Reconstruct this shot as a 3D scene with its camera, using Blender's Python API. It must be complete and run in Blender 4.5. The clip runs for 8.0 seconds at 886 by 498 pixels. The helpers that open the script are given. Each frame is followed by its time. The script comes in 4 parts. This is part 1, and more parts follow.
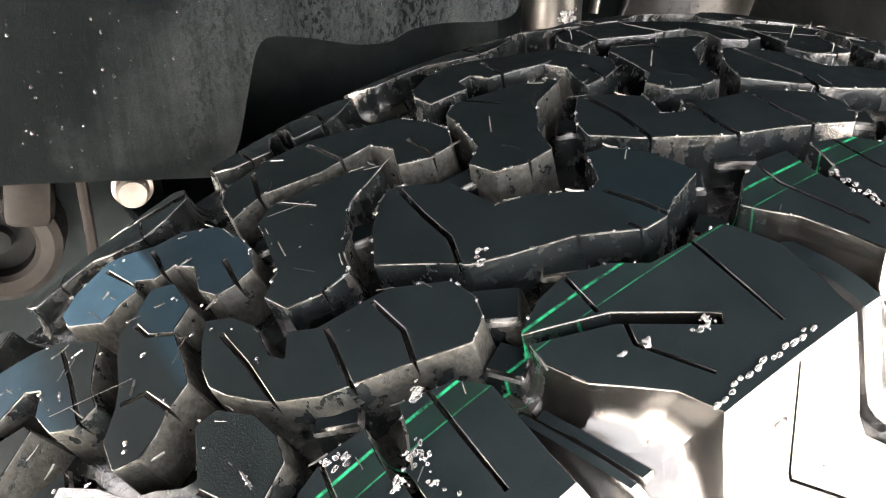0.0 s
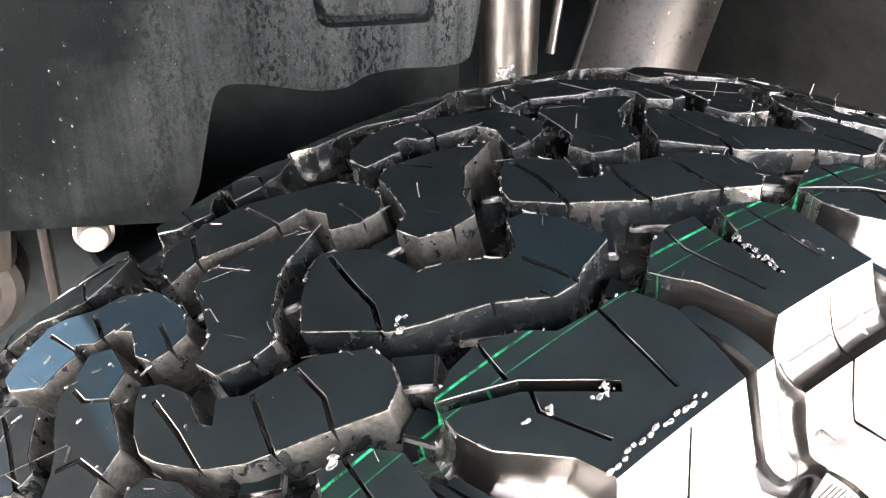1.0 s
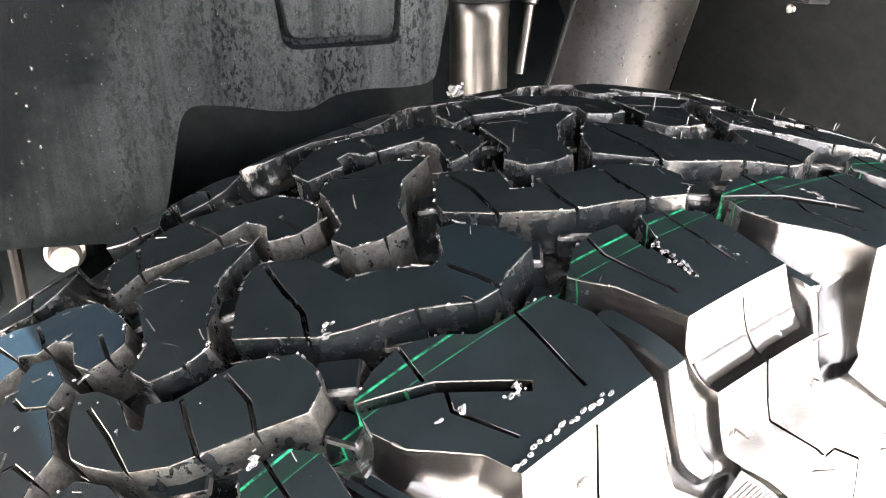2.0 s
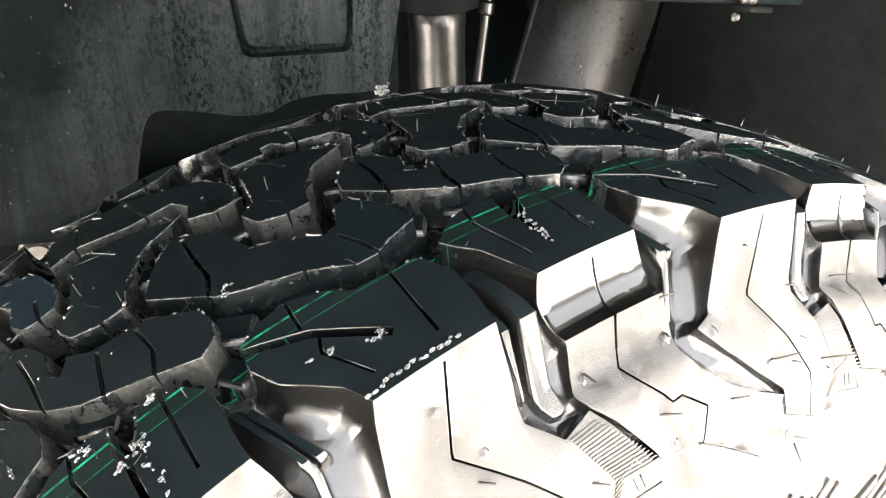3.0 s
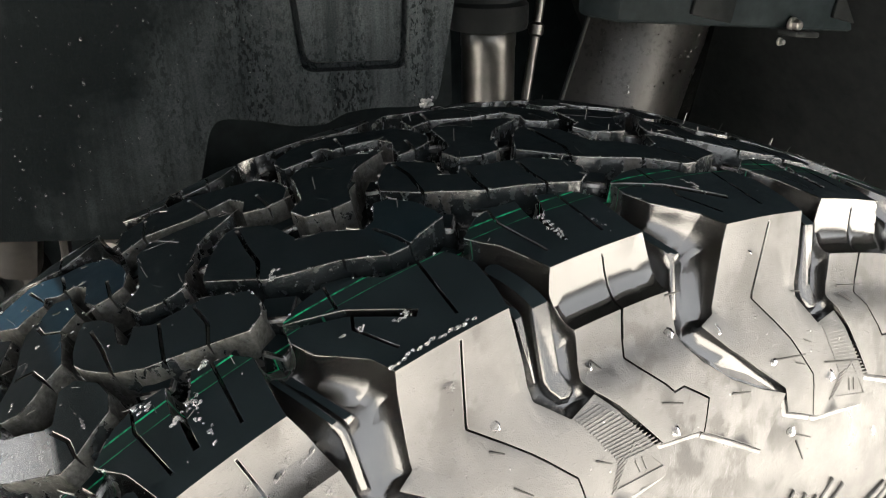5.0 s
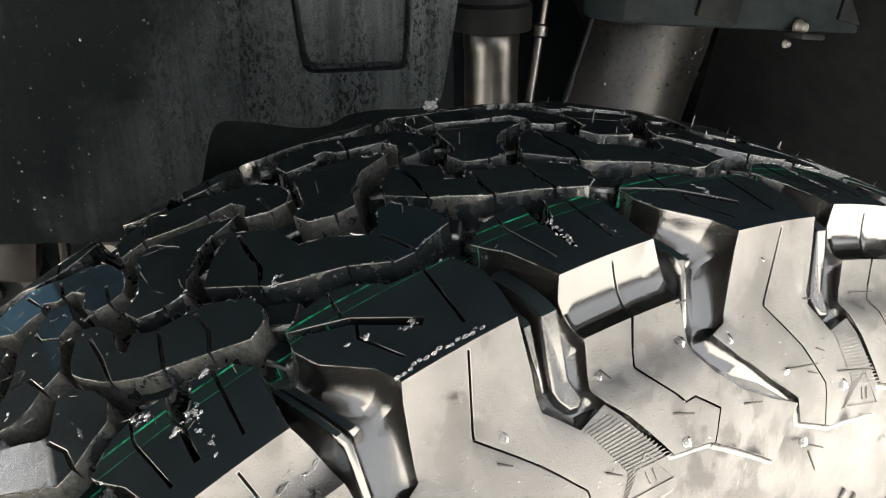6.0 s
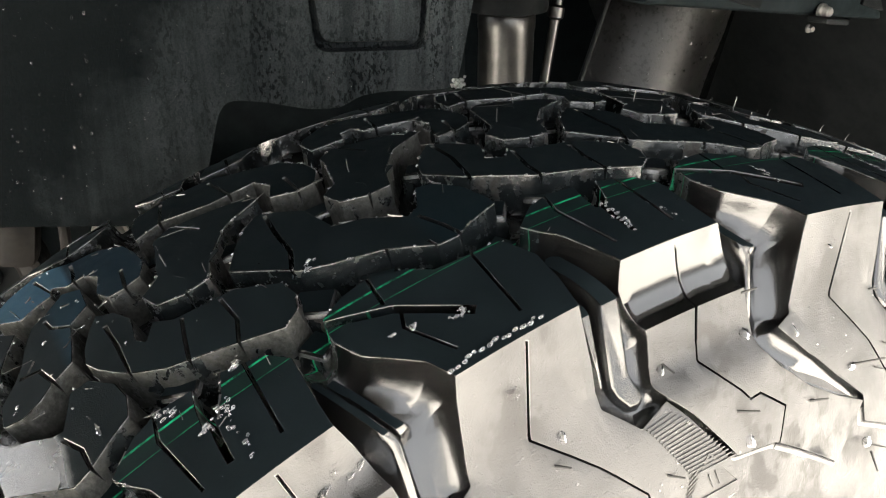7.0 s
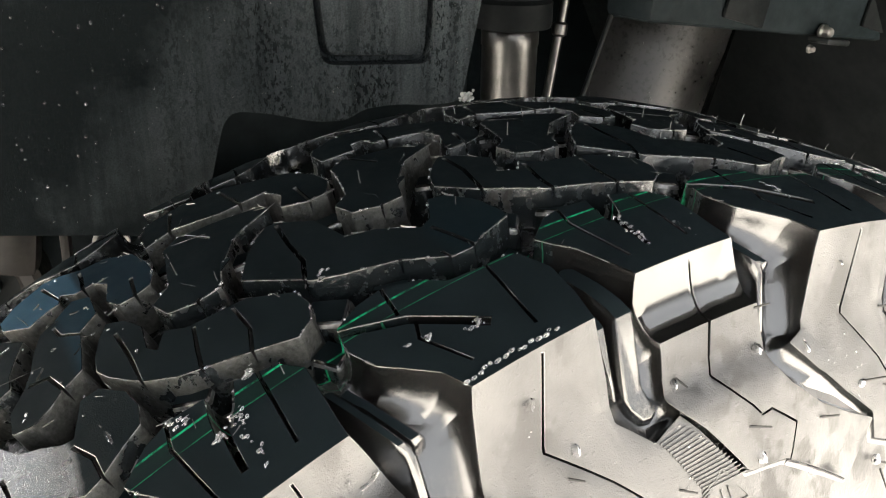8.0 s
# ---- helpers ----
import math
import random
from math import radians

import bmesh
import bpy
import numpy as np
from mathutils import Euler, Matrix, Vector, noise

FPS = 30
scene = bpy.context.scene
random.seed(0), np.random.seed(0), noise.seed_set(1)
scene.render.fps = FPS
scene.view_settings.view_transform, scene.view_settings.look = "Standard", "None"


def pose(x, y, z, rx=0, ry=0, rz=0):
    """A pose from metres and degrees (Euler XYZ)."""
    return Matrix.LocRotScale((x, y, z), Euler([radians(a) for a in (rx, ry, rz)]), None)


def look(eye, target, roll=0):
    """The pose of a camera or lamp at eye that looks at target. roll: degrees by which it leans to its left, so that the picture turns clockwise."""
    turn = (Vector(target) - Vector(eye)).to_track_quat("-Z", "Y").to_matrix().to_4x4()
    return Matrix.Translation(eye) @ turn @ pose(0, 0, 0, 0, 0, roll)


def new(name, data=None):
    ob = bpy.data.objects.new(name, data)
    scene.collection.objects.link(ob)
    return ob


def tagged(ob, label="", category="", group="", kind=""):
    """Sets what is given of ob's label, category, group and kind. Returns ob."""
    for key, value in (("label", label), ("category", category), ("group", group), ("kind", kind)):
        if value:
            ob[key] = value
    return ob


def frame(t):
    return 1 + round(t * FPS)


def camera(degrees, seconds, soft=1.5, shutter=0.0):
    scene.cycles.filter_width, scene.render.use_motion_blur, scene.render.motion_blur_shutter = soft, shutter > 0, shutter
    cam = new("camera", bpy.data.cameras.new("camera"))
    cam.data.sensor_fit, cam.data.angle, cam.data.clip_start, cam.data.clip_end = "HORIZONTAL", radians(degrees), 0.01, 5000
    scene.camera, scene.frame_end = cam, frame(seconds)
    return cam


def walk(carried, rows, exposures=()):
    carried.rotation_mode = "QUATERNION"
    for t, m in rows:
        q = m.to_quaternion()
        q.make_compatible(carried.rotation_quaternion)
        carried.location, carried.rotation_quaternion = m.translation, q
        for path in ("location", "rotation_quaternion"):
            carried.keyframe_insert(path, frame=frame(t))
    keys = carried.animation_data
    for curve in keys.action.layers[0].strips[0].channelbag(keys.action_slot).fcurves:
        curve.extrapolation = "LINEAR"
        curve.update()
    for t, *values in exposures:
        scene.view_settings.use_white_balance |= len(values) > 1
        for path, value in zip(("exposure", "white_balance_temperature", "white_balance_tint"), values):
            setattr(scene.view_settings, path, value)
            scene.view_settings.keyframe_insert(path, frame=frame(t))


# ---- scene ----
cam = camera(53.6, 8.0, soft=1.1)
METRES = 0.206  # length of the path
START = pose(-0.2355, -0.1984, 0.911, -28.4, 0, -33.53)  # where the path begins, wheel axle along y
ROWS = [
    (0.0, 0.0, 0.0, 0.0, 0.0, 0.0, 0.0),
    (0.5, 0.0313, -0.047, 0.0306, -0.74, 0.71, 0.27),
    (1.0, 0.0751, -0.054, 0.0574, -1.17, 1.35, 0.72),
    (1.5, 0.108, -0.0551, 0.0555, -1.51, 2.1, 1.0),
    (3.0, 0.3316, -0.2411, -0.0467, -1.05, 4.0, 1.65),
    (3.5, 0.41, -0.341, -0.0729, 0.16, 4.2, 1.24),
    (4.0, 0.3987, -0.4199, -0.1055, 1.43, 4.8, 0.28),
    (4.5, 0.386, -0.3939, -0.0998, 2.38, 5.18, -0.28),
    (6.0, 0.3691, -0.349, -0.0843, 2.48, 5.32, -0.65),
    (6.5, 0.3204, -0.2655, -0.0787, 2.07, 5.01, -0.84),
    (7.0, 0.282, -0.2449, -0.0875, 1.84, 4.73, -1.06),
    (7.5, 0.2875, -0.2772, -0.0846, 1.58, 4.92, -1.28),
    (8.0, 0.253, -0.2442, -0.0951, 1.36, 5.79, -1.73),
]
EXPOSURES = [(0.0, 5.0, 6950, 15), (0.6, 5.4, 6800, 19), (1.6, 5.46, 6770, 19), (2.8, 4.75, 6640, 12), (3.0, 4.47, 6630, 11), (3.4, 3.71, 6600, 9), (3.7, 3.49, 6600, 9), (4.2, 3.46, 6600, 9), (6.0, 3.51, 6600, 9), (8.0, 3.58, 6600, 9)]
walk(cam, [(t, START @ pose(METRES * x, METRES * y, METRES * z, 90 + pitch, roll, yaw)) for t, x, y, z, yaw, pitch, roll in ROWS], EXPOSURES)

# ---- daylight ----
SUN_ELEVATION, SUN_AZIMUTH = 69.0, 150.0  # high, behind the car: the wheel is in shade, the ground outside is lit
world = bpy.data.worlds.new("sky")
scene.world = world
world.use_nodes = True
wn = world.node_tree.nodes
sky = wn.new("ShaderNodeTexSky")
sky.sky_type, sky.sun_disc = "NISHITA", False
sky.sun_elevation, sky.sun_rotation = radians(SUN_ELEVATION), radians(180 - SUN_AZIMUTH)
wn["Background"].inputs["Strength"].default_value = 0.1
sky.dust_density, sky.ozone_density = 5.0, 0.6
haze = wn.new("ShaderNodeHueSaturation")  # a thin white overcast
haze.inputs["Saturation"].default_value = 0.12
world.node_tree.links.new(sky.outputs["Color"], haze.inputs["Color"])
world.node_tree.links.new(haze.outputs["Color"], wn["Background"].inputs["Color"])
sun = new("sun", bpy.data.lights.new("sun", "SUN"))
sun.data.energy, sun.data.angle, sun.data.color = 4.9, radians(10), (1.0, 0.96, 0.9)
ce, se = math.cos(radians(SUN_ELEVATION)), math.sin(radians(SUN_ELEVATION))
to_sun = Vector((math.sin(radians(SUN_AZIMUTH)) * ce, -math.cos(radians(SUN_AZIMUTH)) * ce, se))
sun.matrix_world = look(to_sun * 8, (0, 0, 0.5))


# ---- materials ----
class Nodes:
    """A short way to write node materials."""

    def __init__(self, name):
        self.mat = bpy.data.materials.new(name)
        self.mat.use_nodes = True
        self.tree = self.mat.node_tree
        self.bsdf = self.tree.nodes["Principled BSDF"]

    def put(self, socket, value):
        if hasattr(value, "is_linked"):
            self.tree.links.new(value, socket)
        else:
            socket.default_value = value

    def coords(self, scale=1.0, stretch=(1, 1, 1)):
        c = self.tree.nodes.new("ShaderNodeTexCoord")
        m = self.tree.nodes.new("ShaderNodeMapping")
        m.inputs["Scale"].default_value = [scale * s for s in stretch]
        self.tree.links.new(c.outputs["Object"], m.inputs["Vector"])
        return m.outputs["Vector"]

    def noise(self, scale, detail=4.0, rough=0.6, stretch=(1, 1, 1)):
        n = self.tree.nodes.new("ShaderNodeTexNoise")
        n.inputs["Detail"].default_value, n.inputs["Roughness"].default_value = detail, rough
        n.inputs["Scale"].default_value = 1.0
        self.tree.links.new(self.coords(scale, stretch), n.inputs["Vector"])
        return n.outputs["Fac"]

    def ramp(self, fac, stops):
        r = self.tree.nodes.new("ShaderNodeValToRGB")
        while len(r.color_ramp.elements) < len(stops):
            r.color_ramp.elements.new(0.5)
        for e, (at, c) in zip(r.color_ramp.elements, stops):
            e.position, e.color = at, (c, c, c, 1) if isinstance(c, float) else (*c, 1)
        self.tree.links.new(fac, r.inputs["Fac"])
        return r.outputs["Color"]

    def mix(self, fac, a, b):
        m = self.tree.nodes.new("ShaderNodeMix")
        m.data_type = "RGBA"
        self.put(m.inputs["Factor"], fac)
        for socket, value in ((m.inputs[6], a), (m.inputs[7], b)):
            self.put(socket, value if hasattr(value, "is_linked") else (*value, 1))
        return m.outputs[2]

    def math(self, op, a, b=0.0, clamp=False):
        m = self.tree.nodes.new("ShaderNodeMath")
        m.operation, m.use_clamp = op, clamp
        self.put(m.inputs[0], a)
        self.put(m.inputs[1], b)
        return m.outputs[0]

    def bump(self, height, strength, distance):
        b = self.tree.nodes.new("ShaderNodeBump")
        b.inputs["Strength"].default_value, b.inputs["Distance"].default_value = strength, distance
        self.tree.links.new(height, b.inputs["Height"])
        self.tree.links.new(b.outputs["Normal"], self.bsdf.inputs["Normal"])

    def set(self, **values):
        names = {"color": "Base Color", "rough": "Roughness", "metal": "Metallic", "coat": "Coat Weight", "spec": "Specular IOR Level",
                 "glass": "Transmission Weight", "ior": "IOR", "coat_rough": "Coat Roughness"}
        for key, value in values.items():
            if isinstance(value, tuple):
                value = (*value, 1)
            self.put(self.bsdf.inputs[names[key]], value)
        return self


def stripe_mask(n, centre, half):
    """1 where the distance along the axle is within half of centre (metres)."""
    c = n.tree.nodes.new("ShaderNodeTexCoord")
    s = n.tree.nodes.new("ShaderNodeSeparateXYZ")
    n.tree.links.new(c.outputs["Object"], s.inputs[0])
    d = n.math("ABSOLUTE", n.math("SUBTRACT", s.outputs["Y"], centre))
    return n.math("MULTIPLY", n.math("SUBTRACT", half, d), 2500.0, clamp=True)


def with_green_lines(n, base):
    """The two thin green lines and the faint wash between them that run round the tread."""
    wear = n.ramp(n.noise(130.0, 6.0, 0.75), [(0.38, 0.04), (0.6, 1.0)])
    faint = n.ramp(n.noise(35.0, 5.0), [(0.42, 0.0), (0.72, 0.12)])
    wash = n.math("MULTIPLY", stripe_mask(n, -0.0775, 0.0035), faint)
    lines = n.math("MAXIMUM", stripe_mask(n, -0.0748, 0.00055), n.math("MULTIPLY", stripe_mask(n, -0.0808, 0.0003), 0.55))
    lines = n.math("MULTIPLY", lines, wear)
    return n.mix(lines, n.mix(wash, base, (0.01, 0.12, 0.05)), (0.02, 0.62, 0.27))


def rubber_top(name, paint=None, amount=0.0, edge=(0, 0), grain=False, rest=0.0):
    n = Nodes(name)
    base = n.mix(n.ramp(n.noise(45.0, 6.0), [(0.35, 0.0), (0.7, 1.0)]), (0.0104, 0.0155, 0.0174), (0.0155, 0.0225, 0.0252))
    if paint:
        cover = n.ramp(n.noise(28.0, 5.0), [(0.5 - amount / 2, amount), (0.62, amount * 0.5)])
        c = n.tree.nodes.new("ShaderNodeTexCoord")
        x = n.tree.nodes.new("ShaderNodeSeparateXYZ")
        n.tree.links.new(c.outputs["Object"], x.inputs[0])
        end = n.math("MULTIPLY", n.math("SUBTRACT", edge[0], x.outputs["X"]), edge[1], clamp=True)
        base = n.mix(cover, base, [c * rest for c in paint]) if rest else base
        base = n.mix(n.math("MULTIPLY", cover, end), base, paint)
    dry = n.ramp(n.noise(180.0, 4.0), [(0.3, 0.5), (0.7, 0.66)])
    if not grain:
        n.set(color=with_green_lines(n, base), rough=dry, spec=0.06)
        n.bump(n.noise(1800.0, 3.0), 0.25, 0.0002)
        return n.mat
    # wet at one end, with a ragged shore
    c = n.tree.nodes.new("ShaderNodeTexCoord")
    x = n.tree.nodes.new("ShaderNodeSeparateXYZ")
    n.tree.links.new(c.outputs["Object"], x.inputs[0])
    wet = n.math("ADD", n.math("SUBTRACT", -0.2015, x.outputs["X"]), n.math("MULTIPLY", n.math("SUBTRACT", n.noise(60.0, 4.0), 0.5), 0.006))
    wet = n.math("MULTIPLY", wet, 500.0, clamp=True)
    n.set(color=with_green_lines(n, base), rough=n.mix(wet, dry, n.ramp(n.noise(180.0, 4.0), [(0.3, 0.13), (0.7, 0.3)])), spec=n.math("ADD", 0.06, n.math("MULTIPLY", wet, 0.94)),
          coat=n.math("MULTIPLY", wet, 0.9), coat_rough=0.22)
    n.bump(n.noise(2100.0, 3.0), 0.7, 0.0004)
    return n.mat


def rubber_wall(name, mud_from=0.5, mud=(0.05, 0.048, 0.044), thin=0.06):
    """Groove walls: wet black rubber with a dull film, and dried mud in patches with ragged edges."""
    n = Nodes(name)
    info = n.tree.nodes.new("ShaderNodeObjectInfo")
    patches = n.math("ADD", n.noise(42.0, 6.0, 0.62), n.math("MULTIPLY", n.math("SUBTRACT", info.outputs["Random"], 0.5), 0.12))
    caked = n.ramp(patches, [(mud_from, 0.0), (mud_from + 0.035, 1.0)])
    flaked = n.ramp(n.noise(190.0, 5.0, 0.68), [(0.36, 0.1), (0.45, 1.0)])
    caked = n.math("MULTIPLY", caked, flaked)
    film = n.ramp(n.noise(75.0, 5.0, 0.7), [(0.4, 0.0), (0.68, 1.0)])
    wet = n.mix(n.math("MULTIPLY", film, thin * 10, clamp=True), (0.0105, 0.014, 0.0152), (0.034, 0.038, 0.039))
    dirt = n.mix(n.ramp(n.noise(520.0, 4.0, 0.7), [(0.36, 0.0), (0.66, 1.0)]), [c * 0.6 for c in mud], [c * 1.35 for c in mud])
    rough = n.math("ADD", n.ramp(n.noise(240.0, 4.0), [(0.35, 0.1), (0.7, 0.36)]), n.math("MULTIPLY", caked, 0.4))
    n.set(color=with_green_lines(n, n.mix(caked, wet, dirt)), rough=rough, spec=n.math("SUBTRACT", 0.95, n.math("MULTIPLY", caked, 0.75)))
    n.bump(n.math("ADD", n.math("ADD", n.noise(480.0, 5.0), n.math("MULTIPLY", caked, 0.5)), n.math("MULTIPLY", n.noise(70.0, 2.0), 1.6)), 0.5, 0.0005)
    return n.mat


def rubber_side(name, low, high, rough_low, rough_high, relief, coat, wave=0.0, grain=1.0, gloss=0.95, fineness=1900.0, nubs=0.5):
    n = Nodes(name)
    stains = n.ramp(n.noise(30.0, 6.0), [(0.35, 0.0), (0.7, 1.0)])
    wiped = n.ramp(n.noise(66.0, 4.0, 0.55, (1.0, 1.0, 0.8)), [(0.48, 0.0), (0.54, 1.0)])
    area_of_wipes = n.ramp(n.noise(13.0, 3.0), [(0.42, 0.0), (0.56, 1.0)])
    smears = n.math("ADD", n.math("MULTIPLY", n.noise(26.0, 5.0, 0.6, (1.0, 1.0, 0.5)), 0.7), n.math("MULTIPLY", n.noise(160.0, 4.0), 0.3))
    smears = n.math("ADD", smears, n.math("MULTIPLY", n.math("MULTIPLY", wiped, area_of_wipes), 0.07))
    film = n.math("MULTIPLY", wiped, area_of_wipes)
    n.set(color=n.mix(film, n.mix(stains, low, high), [c * 0.8 for c in high]), rough=n.ramp(smears, [(0.36, rough_low), (0.6, rough_high)]), spec=n.math("SUBTRACT", gloss, n.math("MULTIPLY", film, 0.36)), coat=coat, coat_rough=0.08)
    pimples = n.ramp(n.noise(620.0, 2.0, 0.4), [(0.62, 0.0), (0.72, 1.0)])
    fine = n.math("ADD", n.math("ADD", n.noise(fineness, 4.0), n.math("MULTIPLY", n.noise(140.0, 4.0), 0.7)), n.math("MULTIPLY", pimples, nubs))
    n.bump(n.math("ADD", n.math("MULTIPLY", fine, grain), n.math("MULTIPLY", n.noise(32.0, 1.0, 0.3), wave)), relief, 0.0004)
    return n.mat


def plain(name, a, b, rough=(0.4, 0.6), metal=0.0, scale=40.0, relief=0.2, fine=600.0, spec=0.5):
    n = Nodes(name)
    n.set(color=n.mix(n.ramp(n.noise(scale, 6.0), [(0.35, 0.0), (0.7, 1.0)]), a, b), metal=metal, spec=spec,
          rough=n.ramp(n.noise(scale * 3, 4.0), [(0.3, rough[0]), (0.7, rough[1])]))
    n.bump(n.noise(fine, 4.0), relief, 0.0004)
    return n.mat


TOP = rubber_top("tread rubber")
TOP_BLUE = rubber_top("tread rubber under blue paint", (0.078, 0.172, 0.255), 0.95, (-0.1835, 600.0), rest=0.22)
TOP_BLUISH = rubber_top("tread rubber with a blue trace", (0.009, 0.024, 0.031), 0.45, (-0.094, -200.0))
TOP_NAVY = rubber_top("tread rubber with a navy trace", (0.022, 0.06, 0.09), 0.75, (-0.1955, -300.0))
TOP_DEEP = rubber_top("tread rubber with a worn blue patch", (0.035, 0.09, 0.135), 0.85, (-0.214, 90.0))
TOP_WET = rubber_top("wet, pebbly tread rubber", grain=True)
WALL = rubber_wall("groove rubber", 0.6, thin=0.035)
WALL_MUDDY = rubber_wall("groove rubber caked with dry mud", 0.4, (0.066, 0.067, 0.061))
ARCH = plain("black arch plastic", (0.008, 0.0096, 0.0102), (0.018, 0.0205, 0.0212), (0.4, 0.6), spec=0.2)
SIDE = rubber_side("sidewall rubber", (0.015, 0.0147, 0.014), (0.04, 0.0383, 0.036), 0.26, 0.56, 0.46, 0.0, gloss=0.74)
SHINY = rubber_side("smooth wet rubber", (0.004, 0.004, 0.004), (0.012, 0.0118, 0.0113), 0.07, 0.14, 0.4, 0.35, 1.2, 0.4, 0.95, 3000.0, 0.0)
POLISHED = rubber_side("polished wet rubber", (0.004, 0.004, 0.004), (0.01, 0.0098, 0.0094), 0.06, 0.11, 0.3, 0.0, 2.2, 0.12, 0.95, 3300.0, 0.0)
LINER_N = Nodes("black liner plastic")
# dull dried mud film, thinner leftward, cut by dark runs and spots of water
where = LINER_N.tree.nodes.new("ShaderNodeTexCoord")
split = LINER_N.tree.nodes.new("ShaderNodeSeparateXYZ")
LINER_N.tree.links.new(where.outputs["Object"], split.inputs[0])
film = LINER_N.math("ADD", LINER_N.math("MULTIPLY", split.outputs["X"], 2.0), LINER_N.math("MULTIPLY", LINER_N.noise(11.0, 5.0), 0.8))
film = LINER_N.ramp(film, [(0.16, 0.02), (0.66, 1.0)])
runs = LINER_N.ramp(LINER_N.noise(75.0, 4.0, 0.6, (1.0, 1.0, 0.07)), [(0.36, 0.45), (0.54, 1.0)])
blots = LINER_N.ramp(LINER_N.noise(430.0, 3.0, 0.6, (1.0, 1.0, 0.55)), [(0.42, 0.12), (0.5, 1.0)])
near_runs = LINER_N.ramp(LINER_N.noise(24.0, 3.0, 0.5, (1.0, 1.0, 0.3)), [(0.42, 0.0), (0.6, 1.0)])
blots = LINER_N.mix(near_runs, (1.0, 1.0, 1.0), blots)
fine = LINER_N.ramp(LINER_N.noise(900.0, 4.0, 0.7), [(0.3, 0.45), (0.7, 1.0)])
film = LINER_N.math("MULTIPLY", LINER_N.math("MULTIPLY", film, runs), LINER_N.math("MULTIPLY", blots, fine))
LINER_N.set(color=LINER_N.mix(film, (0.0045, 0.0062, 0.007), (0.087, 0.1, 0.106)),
            rough=LINER_N.ramp(film, [(0.0, 0.42), (0.6, 0.6)]), spec=0.02)
LINER_N.bump(LINER_N.math("ADD", LINER_N.noise(900.0, 4.0, 0.7), LINER_N.math("MULTIPLY", LINER_N.noise(260.0, 3.0), 0.5)), 0.6, 0.0005)
LINER = LINER_N.mat
FENDER_N = Nodes("grey-black fender plastic")
dust_and_falloff = FENDER_N.math("MULTIPLY", FENDER_N.ramp(FENDER_N.noise(230.0, 3.0, 0.5), [(0.34, 0.45), (0.5, 1.0)]), FENDER_N.ramp(FENDER_N.noise(28.0, 5.0), [(0.35, 0.35), (0.65, 1.0)]))
where = FENDER_N.tree.nodes.new("ShaderNodeTexCoord")
split = FENDER_N.tree.nodes.new("ShaderNodeSeparateXYZ")
FENDER_N.tree.links.new(where.outputs["Object"], split.inputs[0])
# painted falloff: the panel darkens to the right as the light leaves it
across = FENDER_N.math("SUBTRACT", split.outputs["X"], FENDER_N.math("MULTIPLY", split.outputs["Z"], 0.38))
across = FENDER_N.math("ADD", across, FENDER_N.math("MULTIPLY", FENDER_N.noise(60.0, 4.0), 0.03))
dust_and_falloff = FENDER_N.math("MULTIPLY", dust_and_falloff, FENDER_N.ramp(FENDER_N.math("ADD", across, 0.5), [(0.665, 1.0), (0.715, 0.0)]))
FENDER_N.set(color=FENDER_N.mix(dust_and_falloff, (0.005, 0.005, 0.005), (0.03, 0.0295, 0.028)), rough=FENDER_N.ramp(dust_and_falloff, [(0.0, 0.24), (1.0, 0.42)]), spec=FENDER_N.ramp(dust_and_falloff, [(0.0, 0.3), (0.5, 0.95)]))
FENDER_N.bump(FENDER_N.noise(500.0, 4.0), 0.4, 0.0004)
FENDER = FENDER_N.mat
DARK = plain("dirty black steel", (0.0052, 0.0068, 0.0074), (0.0125, 0.0142, 0.0148), (0.5, 0.75), spec=0.1)
# dark steel again, its tone set for the shade it sits in
DARK_SHADED = plain("black steel toned for shade", (0.0065, 0.0102, 0.0116), (0.0135, 0.0188, 0.021), (0.5, 0.75), spec=0.08)
# the bright glints along block rims are put into this patchy pale colour
EDGE = plain("rubber edge with painted glints", (0.009, 0.0098, 0.0102), (0.3, 0.295, 0.285), (0.14, 0.3), scale=260.0, spec=0.8)
# the wet hairs' gleam is put into their pale grey colour
HAIR = plain("rubber flash with painted gleam", (0.05, 0.049, 0.047), (0.18, 0.176, 0.17), (0.15, 0.3), spec=0.9)
STUB = plain("black rubber flash", (0.006, 0.006, 0.006), (0.014, 0.0138, 0.0134), (0.4, 0.6), spec=0.3)
TUBE = plain("silver painted steel", (0.085, 0.084, 0.082), (0.14, 0.138, 0.134), (0.3, 0.42), metal=1.0)
BRACKET = plain("brownish worn steel", (0.0022, 0.0019, 0.0016), (0.013, 0.0112, 0.0095), (0.45, 0.65), scale=60.0, spec=0.2)
ZINC = plain("pale zinc steel", (0.27, 0.258, 0.24), (0.42, 0.4, 0.375), (0.3, 0.45), metal=0.6)
GROUND = plain("pale concrete", (0.48, 0.45, 0.41), (0.58, 0.55, 0.5), (0.6, 0.8), scale=6.0, relief=0.6, fine=300.0)
PAINT = plain("dark body paint", (0.02, 0.02, 0.022), (0.03, 0.03, 0.032), (0.15, 0.25))
# clear water beads; their white sky glints are put into the colour
BEAD_WATER = Nodes("water with painted white glints").set(color=(0.97, 0.97, 0.96), rough=0.06, glass=0.78, ior=1.33).mat
# droplets on black plastic, their lit specks mixed into the water's colour
DROPLET = Nodes("water with a painted pale glint").set(color=(0.9, 0.92, 0.92), rough=0.05, glass=0.9, ior=1.33).mat
WATER = Nodes("water").set(color=(1.0, 1.0, 1.0), rough=0.02, glass=1.0, ior=1.33).mat


